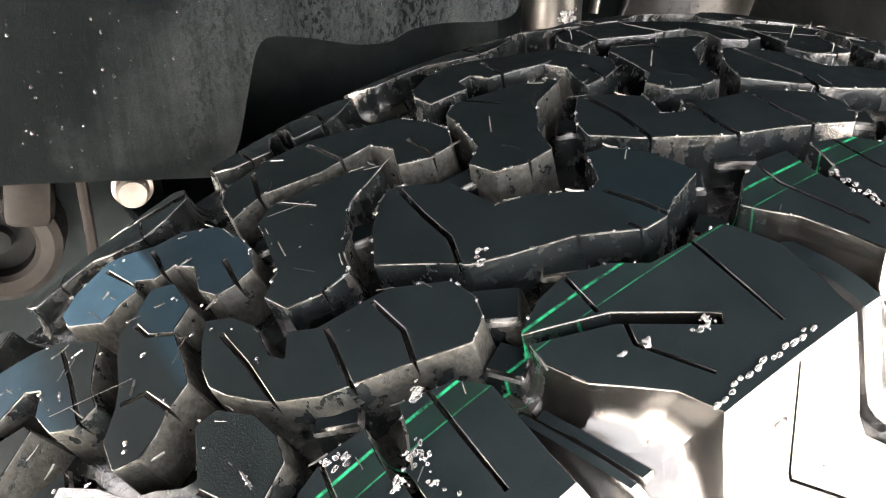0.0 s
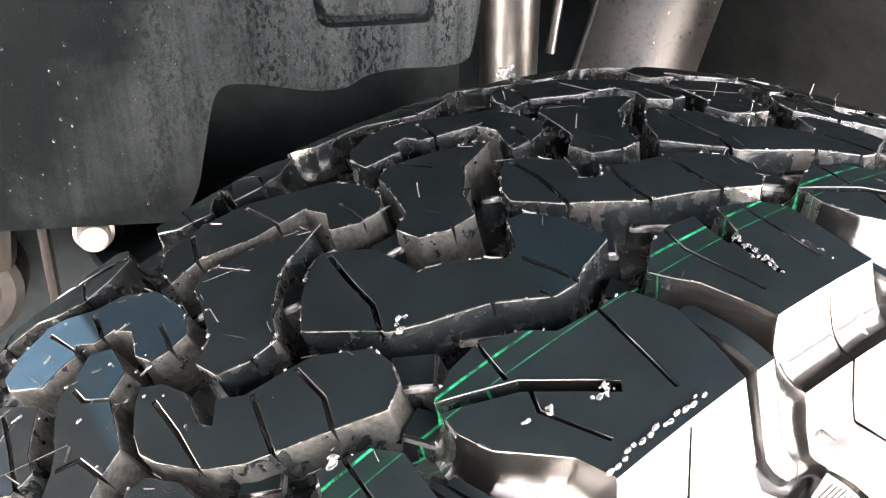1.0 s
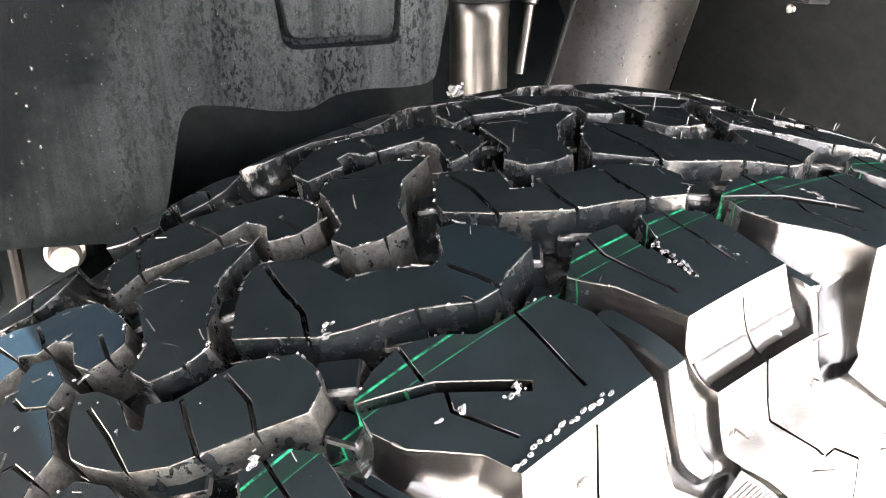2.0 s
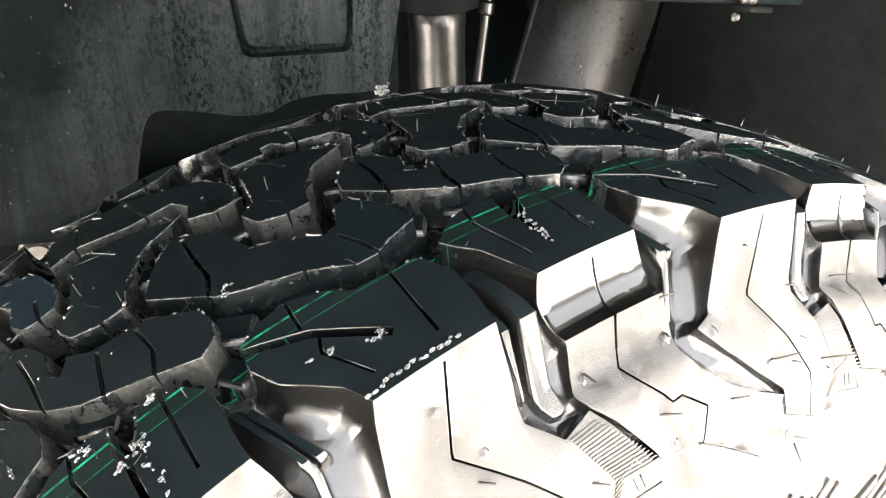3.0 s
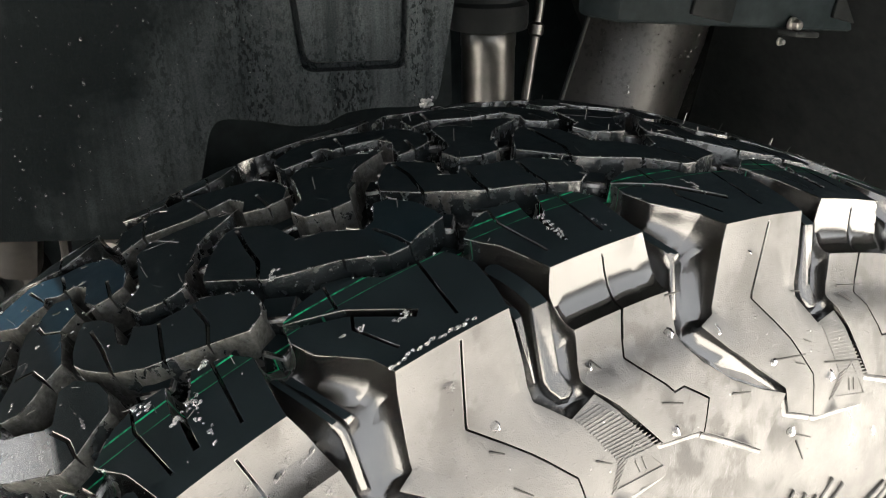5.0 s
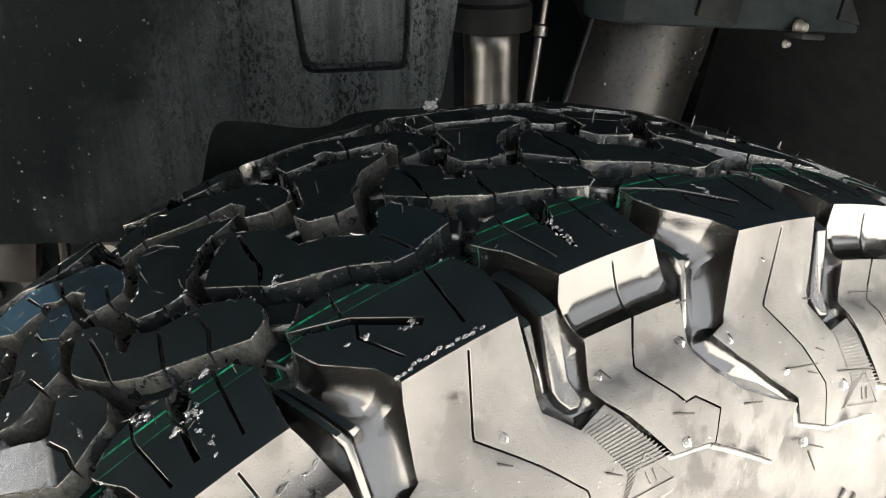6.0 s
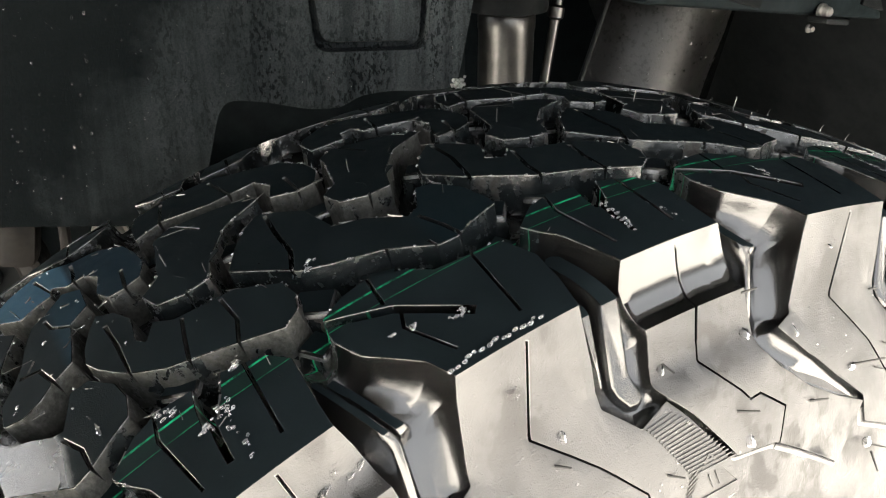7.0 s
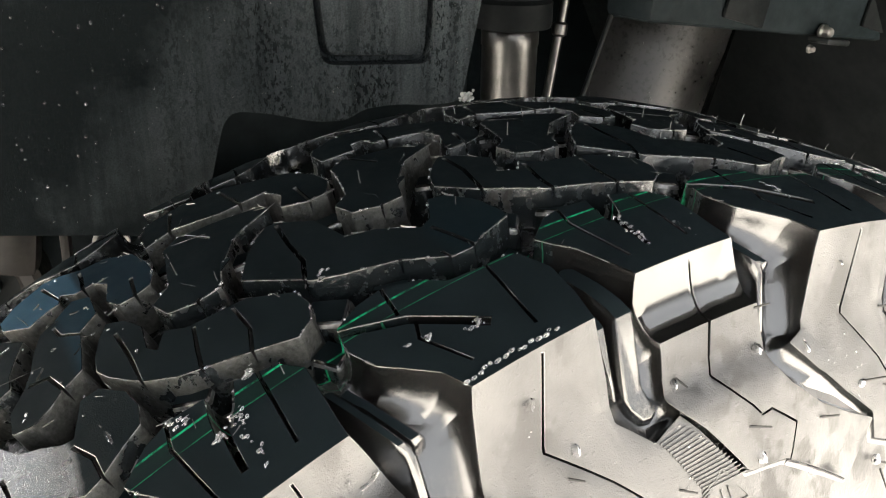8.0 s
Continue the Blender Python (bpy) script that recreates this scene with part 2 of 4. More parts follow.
# ---- mesh helpers ----
def finish(name, bm, materials, angle=28, skins=()):
    """Skins: slots of faces that stay sharply cut off from their neighbours."""
    mesh = bpy.data.meshes.new(name)
    bm.normal_update()
    for f in bm.faces:
        f.smooth = True
    for e in bm.edges:
        slots = [f.material_index in skins for f in e.link_faces]
        e.smooth = len(slots) == 2 and slots[0] == slots[1] and e.calc_face_angle(0) < radians(angle)
    bm.to_mesh(mesh)
    bm.free()
    for m in materials if isinstance(materials, (list, tuple)) else [materials]:
        mesh.materials.append(m)
    return mesh


def part(name, bm, material, parent=None, label="", angle=28):
    ob = new(name, finish(name, bm, material, angle))
    ob.parent = parent
    return tagged(ob, label)


def box(bm, size, m, bevel=0.0):
    made = bmesh.ops.create_cube(bm, size=1.0, matrix=m @ Matrix.Diagonal((*size, 1)))
    if bevel:
        edges = list({e for v in made["verts"] for e in v.link_edges})
        bmesh.ops.bevel(bm, geom=edges, offset=bevel, segments=2, affect="EDGES", profile=0.5)


def rod(bm, a, b, ra, rb=None, sides=12, caps=True):
    a, b = Vector(a), Vector(b)
    m = Matrix.Translation((a + b) / 2) @ (b - a).to_track_quat("Z", "Y").to_matrix().to_4x4()
    bmesh.ops.create_cone(bm, cap_ends=caps, segments=sides, radius1=ra, radius2=ra if rb is None else rb, depth=(b - a).length, matrix=m)


def lathe(bm, profile, m, sides=32):
    """Turn (radius, height) pairs about the z of m."""
    rings = [[bm.verts.new(m @ Vector((r * math.cos(a), r * math.sin(a), h))) for a in (2 * math.pi * i / sides for i in range(sides))] for r, h in profile]
    for lo, hi in zip(rings, rings[1:]):
        for i in range(sides):
            bm.faces.new((lo[i], lo[(i + 1) % sides], hi[(i + 1) % sides], hi[i]))
    bm.faces.new(rings[-1])
    bm.faces.new(rings[0][::-1])


def plate(bm, outer, holes, place, thick):
    """A plate from an outline with holes: place maps (u, w, depth) into the world."""
    flat = bmesh.new()
    edges = []
    for loop in [outer, *holes]:
        vs = [flat.verts.new((u, w, 0)) for u, w in loop]
        edges += [flat.edges.new((vs[i - 1], vs[i])) for i in range(len(vs))]
    bmesh.ops.triangle_fill(flat, use_beauty=True, use_dissolve=False, edges=edges)
    flat.verts.index_update()
    front = [bm.verts.new(place(v.co.x, v.co.y, 0)) for v in flat.verts]
    back = [bm.verts.new(place(v.co.x, v.co.y, thick)) for v in flat.verts]
    for f in flat.faces:
        ids = [v.index for v in f.verts]
        bm.faces.new([front[i] for i in ids])
        bm.faces.new([back[i] for i in reversed(ids)])
    for e in flat.edges:
        if len(e.link_faces) == 1:
            i, j = (v.index for v in e.verts)
            bm.faces.new((front[i], front[j], back[j], back[i]))
    flat.free()
    bmesh.ops.recalc_face_normals(bm, faces=bm.faces)


def rounded(points, radius, steps=4):
    """The outline with each corner rounded off."""
    out = []
    for i, p in enumerate(points):
        p, a, b = Vector(p), Vector(points[i - 1]), Vector(points[(i + 1) % len(points)])
        ra, rb = min(radius, (a - p).length * 0.45), min(radius, (b - p).length * 0.45)
        pa, pb = p + (a - p).normalized() * ra, p + (b - p).normalized() * rb
        for k in range(steps + 1):
            t = k / steps
            out.append(tuple(pa * (1 - t) ** 2 + p * 2 * t * (1 - t) + pb * t * t))
    return out


# ---- the tyre: arc s and width v in millimetres, wheel centre at AXLE ----
AXLE = Vector((0, 0, 0.41))
R = 420.0
UNITS = 20
PITCH_SEEN = 134.0  # the moulded pitch varies round the tyre
PITCH_REST = (2 * math.pi * R - 5 * PITCH_SEEN) / (UNITS - 5)


def crown(v):
    return R - 0.000744 * v * v


SIDE_A = [(-117, -117, 409.8), (-145, -121.2, 382.5), (-165, -130, 366), (-184, -136, 347.5), (-206, -140.5, 326), (-230, -142.5, 302)]
SIDE_B = [(-109, -109, 411.1), (-113, -109.3, 407.5), (-118, -109.9, 402.5), (-122, -111, 398), (-126, -112.8, 394.6), (-129, -115, 392.7), (-132, -118, 391.8),
          (-145, -121, 382.5), (-151, -123, 377.5), (-155, -128, 374), (-165, -130.5, 366), (-184, -136, 347.5), (-206, -140.5, 326), (-230, -142.5, 302)]
FLOOR = [(-96, -94, 402), (-106, -101, 399), (-117, -107, 394), (-130, -112, 385), (-145, -116.5, 376), (-152, -120, 371.5), (-165, -127, 363.5),
         (-184, -134, 346), (-206, -139.3, 325.5), (-230, -142, 302), (-262, -138, 270), (-290, -124, 245), (-312, -108, 226)]
INNER_SHIFT = -16.0  # the inner half is the outer half turned about the line v = -8


def along(profile, v):
    for (v0, y0, r0), (v1, y1, r1) in zip(profile, profile[1:]):
        if v >= v1:
            t = (v - v0) / (v1 - v0)
            return y0 + (y1 - y0) * t, r0 + (r1 - r0) * t
    return profile[-1][1:]


def outer_point(v, side):
    return along(side, v) if v < side[0][0] else (v, crown(v))


def floor_point(v):
    if v < -96:
        return along(FLOOR, v)
    return v * 0.985, crown(v) - 13.5 + 2.0 * max(0.0, -v - 70) / 26 - 0.8


def on_tyre(s, v, h, side):
    """A place in the tyre's own axes: h = 0 on the block's skin, 1 on the groove's floor."""
    turned = v > 0 and side is None
    (y0, r0), (y1, r1) = outer_point(v, side or SIDE_A), floor_point(v)
    y, r, a = y0 + (y1 - y0) * h, r0 + (r1 - r0) * h, s / R
    return Vector((r * math.sin(a), y, r * math.cos(a))) / 1000


def inner_drop(y):
    """The inner shoulder is rounder than the outer one."""
    return 0.0075 * max(0.0, min(y, 108.0) - 55.0) ** 2


def area(points):
    return sum(points[i - 1][0] * p[1] - p[0] * points[i - 1][1] for i, p in enumerate(points)) / 2


def slit(outline, path, width):
    """Cut a narrow channel into the outline: it starts at the edge nearest to the path's first point."""
    path = [Vector(p) for p in path]
    best = None
    for i in range(len(outline)):
        a, b = Vector(outline[i]), Vector(outline[(i + 1) % len(outline)])
        e = b - a
        if e.length < width + 0.4:
            continue
        rim = (width / 2 + 0.15) / e.length
        t = min(max((path[0] - a).dot(e) / e.length_squared, rim), 1 - rim)
        d = (a + e * t - path[0]).length
        if best is None or d < best[0]:
            best = (d, i, a + e * t, e.normalized())
    _, i, q, e = best
    line = [q] + path[1:]
    left, right = [], []
    for k, p in enumerate(line):
        w = width / 2
        if k == 0:
            left.append(p - e * w)
            right.append(p + e * w)
            continue
        n1 = (p - line[k - 1]).normalized()
        n2 = (line[k + 1] - p).normalized() if k + 1 < len(line) else n1
        n = (n1 + n2).normalized()
        side = Vector((-n.y, n.x)) * (w / max(0.5, n.dot(n1)))
        left.append(p + side)
        right.append(p - side)
    return outline[:i + 1] + [tuple(p) for p in left + right[::-1]] + outline[i + 1:]


def grown(outline, by):
    """Each vertex moved outwards by about that much."""
    out = []
    for i, p in enumerate(outline):
        p, a, b = Vector(p), Vector(outline[i - 1]), Vector(outline[(i + 1) % len(outline)])
        e1, e2 = (p - a), (b - p)
        e1 = e1.normalized() if e1.length > 1e-6 else e2.normalized()
        e2 = e2.normalized() if e2.length > 1e-6 else e1
        n1, n2 = Vector((e1.y, -e1.x)), Vector((e2.y, -e2.x))
        n = n1 + n2
        n = n.normalized() if n.length > 1e-3 else n1
        out.append(tuple(p + n * (by / max(0.55, n.dot(n1)))))
    return out


def foot_ways(points):
    """For each point of the outline: the way straight out, and the same evened out over its neighbours."""
    near = [Vector(q) - Vector(p) for p, q in zip(points, grown(points, 1.0))]
    even = near
    for _ in range(16):
        even = [(even[i - 1] + even[i] * 2 + even[(i + 1) % len(even)]) / 4 for i in range(len(even))]
    return {p: (a, b) for p, a, b in zip(points, near, even)}


def off_rim(p, rim):
    """The distance from p to the nearest edge."""
    return min((p - a - (b - a) * min(1, max(0, (p - a).dot(b - a) / max(1e-9, (b - a).length_squared)))).length for a, b in rim)


def block_mesh(name, outline, slits, side, materials, turn=False, top_h=0.0, corner_radius=0.35):
    """A tread block: its skin follows the tyre, its walls go down to the groove's floor. top_h > 0: a lower bar in a groove."""
    if area(outline) < 0:
        outline = outline[::-1]
    outline = rounded(outline, corner_radius, 1)
    shoulder = min(p[1] for p in outline) < -108 and not top_h
    rim = [(Vector(outline[i - 1]), Vector(p)) for i, p in enumerate(outline)]
    for path, width in slits:
        outline = slit(outline, path, width)
    if shoulder:
        finer = []
        for i, p in enumerate(outline):
            a, b = Vector(p), Vector(outline[(i + 1) % len(outline)])
            n = max(1, round((b - a).length / 4.0)) if off_rim((a + b) / 2, rim) < 0.02 else 1
            finer += [tuple(a.lerp(b, k / n)) for k in range(n)]
        outline = finer
        foot = foot_ways([p for p in outline if off_rim(Vector(p), rim) < 0.02])
    base = 10.0 if shoulder else 1.7 * (1 - top_h)
    curve = ((0.3, 0.015), (0.5, 0.05), (0.68, 0.14), (0.82, 0.3), (0.91, 0.48), (0.965, 0.68), (0.993, 0.9), (1.015, 1.15)) if shoulder else ((0.45, 0.3), (0.85, 0.58), (0.96, 0.78), (1.03, 1.0))
    deep = [(h, g * base) for h, g in curve]
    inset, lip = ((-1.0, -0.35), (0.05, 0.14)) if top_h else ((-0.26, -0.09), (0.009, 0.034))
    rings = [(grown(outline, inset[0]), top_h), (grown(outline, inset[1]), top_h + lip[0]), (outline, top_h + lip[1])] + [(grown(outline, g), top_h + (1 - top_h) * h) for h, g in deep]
    bm = bmesh.new()
    if shoulder:  # the foot of the block is wide and rounded in the grooves, narrow at its lower end; the cuts stay narrow
        ways = [foot.get(p) for p in outline]
        still = [(Vector((0, 0)), Vector((0, 0)))] * len(outline)
        ways = [w or z for w, z in zip(ways, still)]
        low = [min(1.0, max(0.2, (p[1] + 176) / 22)) for p in outline]
        rings = rings[:3] + [([tuple(Vector(p) + (w[0].lerp(w[1], min(1, g / base * 1.4))) * g * k) for p, w, k in zip(outline, ways, low)], h) for h, g in deep]
    loops = [[bm.verts.new((x, y, h)) for x, y in ring] for ring, h in rings]
    top = bm.faces.new(loops[0])
    top.normal_update()
    bmesh.ops.triangulate(bm, faces=[top], ngon_method="EAR_CLIP")
    on_rim = []
    for i, p in enumerate(outline):
        mid = (Vector(outline[i - 1]) + Vector(p)) / 2
        on_rim.append(off_rim(mid, rim) < 0.25)
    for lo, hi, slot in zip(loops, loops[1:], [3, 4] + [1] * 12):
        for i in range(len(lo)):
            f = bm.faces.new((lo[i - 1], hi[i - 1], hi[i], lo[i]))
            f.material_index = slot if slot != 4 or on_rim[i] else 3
    xs, ys = [p[0] for p in outline], [p[1] for p in outline]
    cuts = [((x, 0, 0), (1, 0, 0)) for x in range(int(min(xs)) // 12 * 12 + 12, int(max(xs)), 12)]
    heights = [p[0] for p in side] if min(ys) < -108 else []
    cuts += [((0, y, 0), (0, 1, 0)) for y in heights + list(range(-96, 100, 24)) if min(ys) < y < max(ys)]
    for co, no in cuts:
        bmesh.ops.bisect_plane(bm, geom=bm.verts[:] + bm.edges[:] + bm.faces[:], plane_co=co, plane_no=no, dist=1e-4)
    corner = side[0][0]
    for f in bm.faces:
        at = f.calc_center_median()
        if f.material_index == 0 and at.y < corner:
            f.material_index = 3 if top_h else 5 if side is SIDE_B and at.y > -132 else 2
        elif f.material_index in (3, 4) and at.y < -146 and not top_h:
            f.material_index = 2
        elif f.material_index == 4 and at.y < (-84 if top_h else -100):
            f.material_index = 3
        elif f.material_index == 1 and at.y < -84 and not turn:
            f.material_index = 3
    for v in bm.verts:
        v.co = on_tyre(v.co.x, v.co.y, v.co.z, side)
    if turn:
        shift = Matrix.Translation((0, INNER_SHIFT / 1000, 0))
        bmesh.ops.transform(bm, matrix=shift @ Matrix.Rotation(math.pi, 4, "Z"), verts=bm.verts)
        for v in bm.verts:
            k = 1 - inner_drop(v.co.y * 1000) / R
            v.co.x, v.co.z = v.co.x * k, v.co.z * k
    bmesh.ops.recalc_face_normals(bm, faces=bm.faces)
    return finish(name, bm, materials, 62 if shoulder or top_h else 16, (0, 2))


# outlines of one pitch: outer shoulder blocks, two zigzag rows and the links between them
BLOCK_A = [(-137, -74.6), (-139, -84.6), (-135.7, -94.6), (-124, -108), (-121, -117), (-123, -123), (-129, -148), (-136, -151), (-124.4, -162.7), (-110, -173), (-94, -182.5),
           (-92, -192), (-70, -197), (-34, -195.5), (-36.5, -184), (-57.5, -157.5), (-70, -161.5), (-81, -150), (-80, -136), (-80, -117), (-77, -105.7), (-75, -92.7), (-78, -83),
           (-80, -79.8), (-90.5, -80), (-102, -79), (-108, -73), (-118, -68.3), (-128, -70)]
SLITS_A = [([(-137, -77), (-120, -85.5), (-103, -101)], 3.1), ([(-119, -68), (-121, -82)], 0.7), ([(-119.5, -89), (-121.5, -94), (-115, -109.5)], 0.7),
           ([(-90.4, -80), (-93.7, -109)], 0.7), ([(-74, -197), (-75, -180), (-106.7, -146.6), (-98.5, -119)], 0.7)]
BLOCK_B = [(-70.5, -78.4), (-67.8, -83.6), (-63.4, -90), (-58, -108.4), (-60, -118), (-57, -133), (-60.5, -152), (-33, -184), (-13, -186), (24, -203),
           (34, -192), (40, -184.5), (24.5, -180), (8, -173), (-6, -163.5), (-14, -154), (-14, -148), (-14, -132), (-16.5, -118), (-18.5, -109), (-18, -101), (-16, -81), (-21, -74),
           (-33.5, -69.7), (-36.5, -77), (-39.6, -83), (-44.8, -83.5), (-44, -77), (-42, -69), (-52, -68), (-61, -70.6)]
SLITS_B = [([(-42.4, -83.5), (-43.2, -92), (-43.6, -99)], 1.7), ([(-54, -68), (-56, -78), (-52.6, -101)], 0.7), ([(-26.7, -71), (-29.5, -101)], 0.7),
           ([(-11, -187), (-6, -176), (-18, -168.5), (-23, -169), (-40, -151.4), (-35.8, -131.5), (-36.5, -111)], 0.7)]
BLOCK_C = [(-148, -30), (-134.4, -45.4), (-132, -49), (-123, -54), (-108, -60), (-94, -70), (-87, -70), (-80.7, -66.5), (-68, -62), (-67.8, -57), (-70, -46),
           (-76, -37), (-82, -35.5), (-88, -47), (-93, -49.5), (-104, -39.5), (-113, -36), (-115.6, -18), (-125, -7.8), (-129, -6.5), (-135, -11), (-141, -18)]
SLITS_C = [([(-133.2, -47), (-129.2, -37.6), (-128.5, -25), (-126.5, -9.5)], 1.25), ([(-107, -60), (-109, -50.7), (-106.5, -41)], 1.1),
           ([(-86.5, -70), (-87.5, -62), (-90.5, -52)], 1.2), ([(-95, -69.5), (-95.8, -64.5)], 0.8)]
BLOCK_D = [(-75, -29), (-65, -41), (-47, -55), (-33, -60), (-12, -69), (-6, -65), (-3, -58), (-4, -50), (-16, -40), (-35, -36), (-41, -31), (-46, -37), (-51, -34),
           (-47, -22), (-55, -12), (-60.7, -8), (-67, -14), (-73, -22)]
SLITS_D = [([(-65, -41.5), (-60.5, -25), (-60, -11)], 1.2), ([(-45, -55.8), (-44.5, -48), (-41, -34)], 1.2), ([(-24, -64), (-23.5, -52), (-21.5, -41.5)], 1.2)]
BLOCK_G = [(-173.7, -15), (-171.5, -24), (-163, -27.5), (-153.6, -27), (-149.4, -16), (-138.5, -2), (-123.4, 5.7), (-124.5, 9.5), (-139.6, 15.2), (-154.7, 19), (-161, 15),
           (-162, 9), (-166.7, -9.9)]
SLITS_G = [([(-163, -27.6), (-160.5, -19), (-163.5, -13)], 1.1), ([(-150.5, -18), (-146, -14)], 0.9), ([(-152, 19), (-146, 6)], 0.75)]
BLOCK_K = [(-224, 41), (-227, 35), (-226.6, 25.6), (-212.7, 25), (-210.8, 32.5), (-205.6, 33.5), (-203.6, 26), (-190.6, 23), (-184, 21), (-182, 12), (-185, 5), (-187.4, -3.9),
           (-180.5, -3.9), (-171.3, 0), (-167, 7), (-167, 16), (-170.6, 29), (-186.7, 38), (-195, 44), (-204, 48), (-214, 47)]
SLITS_K = [([(-198.6, 25), (-196, 40)], 1.1), ([(-180.3, -3.9), (-176.5, 10)], 1.1)]
BLOCK_L = [(-165, 25), (-153.6, 28), (-137, 20.5), (-119.5, 20), (-116, 11), (-120, 2), (-111.7, -3), (-104, -2.5), (-99, 6), (-100, 16), (-105, 27), (-118, 35),
           (-130, 43), (-145, 46), (-160, 44), (-164, 36)]
SLITS_L = [([(-154, 27.9), (-150, 43)], 1.15), ([(-129, 20.2), (-131, 40)], 1.15), ([(-111, -3), (-110, 12)], 1.0)]

tyre = tagged(new("tyre"), "black off-road tyre with chunky tread, green line and wet shiny sidewall", "tyre")
tyre.location = AXLE

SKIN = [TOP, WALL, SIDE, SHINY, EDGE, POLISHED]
HALF = 67.0


def moved(points, by):
    return [(s + by, v) for s, v in points]


MESHES = {
    "A": block_mesh("tread_block", BLOCK_A, SLITS_A, SIDE_A, SKIN),
    "B": block_mesh("tread_block", BLOCK_B, SLITS_B, SIDE_B, SKIN),
    "C": block_mesh("tread_block", BLOCK_C, SLITS_C, SIDE_A, SKIN),
    "D": block_mesh("tread_block", BLOCK_D, SLITS_D, SIDE_A, SKIN),
    "G": block_mesh("tread_block", BLOCK_G, SLITS_G, SIDE_A, SKIN),
    "H": block_mesh("tread_block", moved(BLOCK_G, HALF), [(moved(p, HALF), w) for p, w in SLITS_G], SIDE_A, SKIN),
    "K": block_mesh("tread_block", BLOCK_K, SLITS_K, SIDE_A, SKIN),
    "L": block_mesh("tread_block", BLOCK_L, SLITS_L, SIDE_A, SKIN),
    "Ai": block_mesh("tread_block", moved(BLOCK_A, 134 * 2 + 39), [(moved(p, 134 * 2 + 39), w) for p, w in SLITS_A], SIDE_A, SKIN, turn=True),
    "Bi": block_mesh("tread_block", moved(BLOCK_B, 134 * 2 + 39), [(moved(p, 134 * 2 + 39), w) for p, w in SLITS_B], SIDE_B, SKIN, turn=True),
}


# the blocks of the short pitch have outlines of their own
SHORT_C = [(-246, -42), (-236, -52), (-226.5, -60.5), (-213.5, -71.8), (-208.5, -70.5), (-200, -65.5), (-193.4, -62.2), (-191.3, -55), (-192.5, -46), (-198.6, -36.8), (-204.8, -36.5),
           (-207.5, -43), (-210.4, -49.5), (-213.8, -48.5), (-219, -43.5), (-225, -39.5), (-230, -30), (-238, -20), (-246, -25)]
SHORT_D = [(-197.3, -29.2), (-195, -35.5), (-190.4, -43), (-186.4, -48), (-178.8, -54.6), (-167, -60), (-146, -69), (-140, -65), (-137, -58), (-138, -50), (-150, -40), (-169, -36.5),
           (-175, -31), (-179.5, -38), (-181.6, -34), (-179.6, -22), (-183, -13), (-188.5, -8), (-192.5, -14), (-196, -22)]
SHORT_H = [(-225.6, -29), (-219, -32), (-213, -30), (-208.5, -26.5), (-200.4, -23), (-198.6, -15.9), (-196.1, -2.4), (-192.8, -0.5), (-189.2, 1.8), (-188.7, 15.4), (-194.7, 20.6),
           (-202, 15), (-208.2, 12.2), (-212, 4), (-215, -6), (-218.2, -12), (-224.5, -19)]
SHORT_L = [(-262, 20), (-246, 20.5), (-237.7, 22), (-233.3, 17), (-237.2, 9), (-235.4, -1), (-229.3, -6.9), (-222, -6.2), (-221.2, 1.1), (-218, 8.3), (-213.7, 16.2), (-222.6, 29.5),
           (-231, 35.7), (-243, 41), (-255, 45), (-268, 42)]
SHORT_K = [(-219.8, 41.5), (-219.6, 34), (-210.7, 22.9), (-203, 25), (-198.5, 24.6), (-197.3, 30), (-192.6, 24), (-186, 23.2), (-182, 16), (-185, 5), (-182.4, -2),
           (-177.2, -3), (-170.5, -1.8), (-166.8, 6), (-167.2, 16), (-169.5, 27), (-178, 36.6), (-187, 40), (-195, 47), (-201, 50), (-206.3, 48.5), (-213, 47)]
SHORT = {
    "C": block_mesh("tread_block", SHORT_C, [([(-208, -70.2), (-207.8, -61.5), (-211.5, -52.5)], 0.95), ([(-231, -56), (-232, -44)], 1.0)], SIDE_A, SKIN),
    "D": block_mesh("tread_block", SHORT_D, [([(-187.6, -46.3), (-187, -32), (-187.4, -17)], 1.0), ([(-172.2, -57.5), (-170, -48), (-167.5, -38.5)], 0.9),
                                             ([(-158.6, -63.6), (-155, -54), (-155.2, -40.8)], 0.9)], SIDE_A, SKIN),
    "G": block_mesh("tread_block", moved(BLOCK_G, -116), [], SIDE_A, SKIN),
    "H": block_mesh("tread_block", SHORT_H, [([(-196.3, -4), (-202.4, 3.3), (-203.4, 10.5)], 0.95), ([(-208, -26.3), (-210.2, -15.6), (-216.4, -12.6)], 1.0)], SIDE_A, SKIN),
    "K": block_mesh("tread_block", moved(BLOCK_K, -118), [], SIDE_A, SKIN),
    "L": block_mesh("tread_block", SHORT_L, [([(-227.5, -6.7), (-225, 10), (-223.5, 26)], 0.9)], SIDE_A, SKIN),
}
SHORT_K_MESH = block_mesh("tread_block", SHORT_K, [([(-197.9, 27.3), (-202.2, 45.5)], 0.95), ([(-189.5, 23.6), (-188.5, 32), (-188.3, 38)], 0.95), ([(-177.2, -3), (-174.5, 10)], 1.0)], SIDE_A, SKIN)


def unit_turn(k):
    """The angle by which the k-th pitch is turned round the axle; five pitches are the longer kind."""
    arc = 0.0
    for j in range(k):
        arc += PITCH_SEEN if j < 3 or j >= UNITS - 2 else PITCH_REST
    return arc / R


PAINTED = {("K", 0): TOP_BLUE, ("H", UNITS - 1): TOP_NAVY, ("L", UNITS - 1): TOP_DEEP, ("C", UNITS - 1): TOP_WET, ("C", 0): TOP_BLUISH}


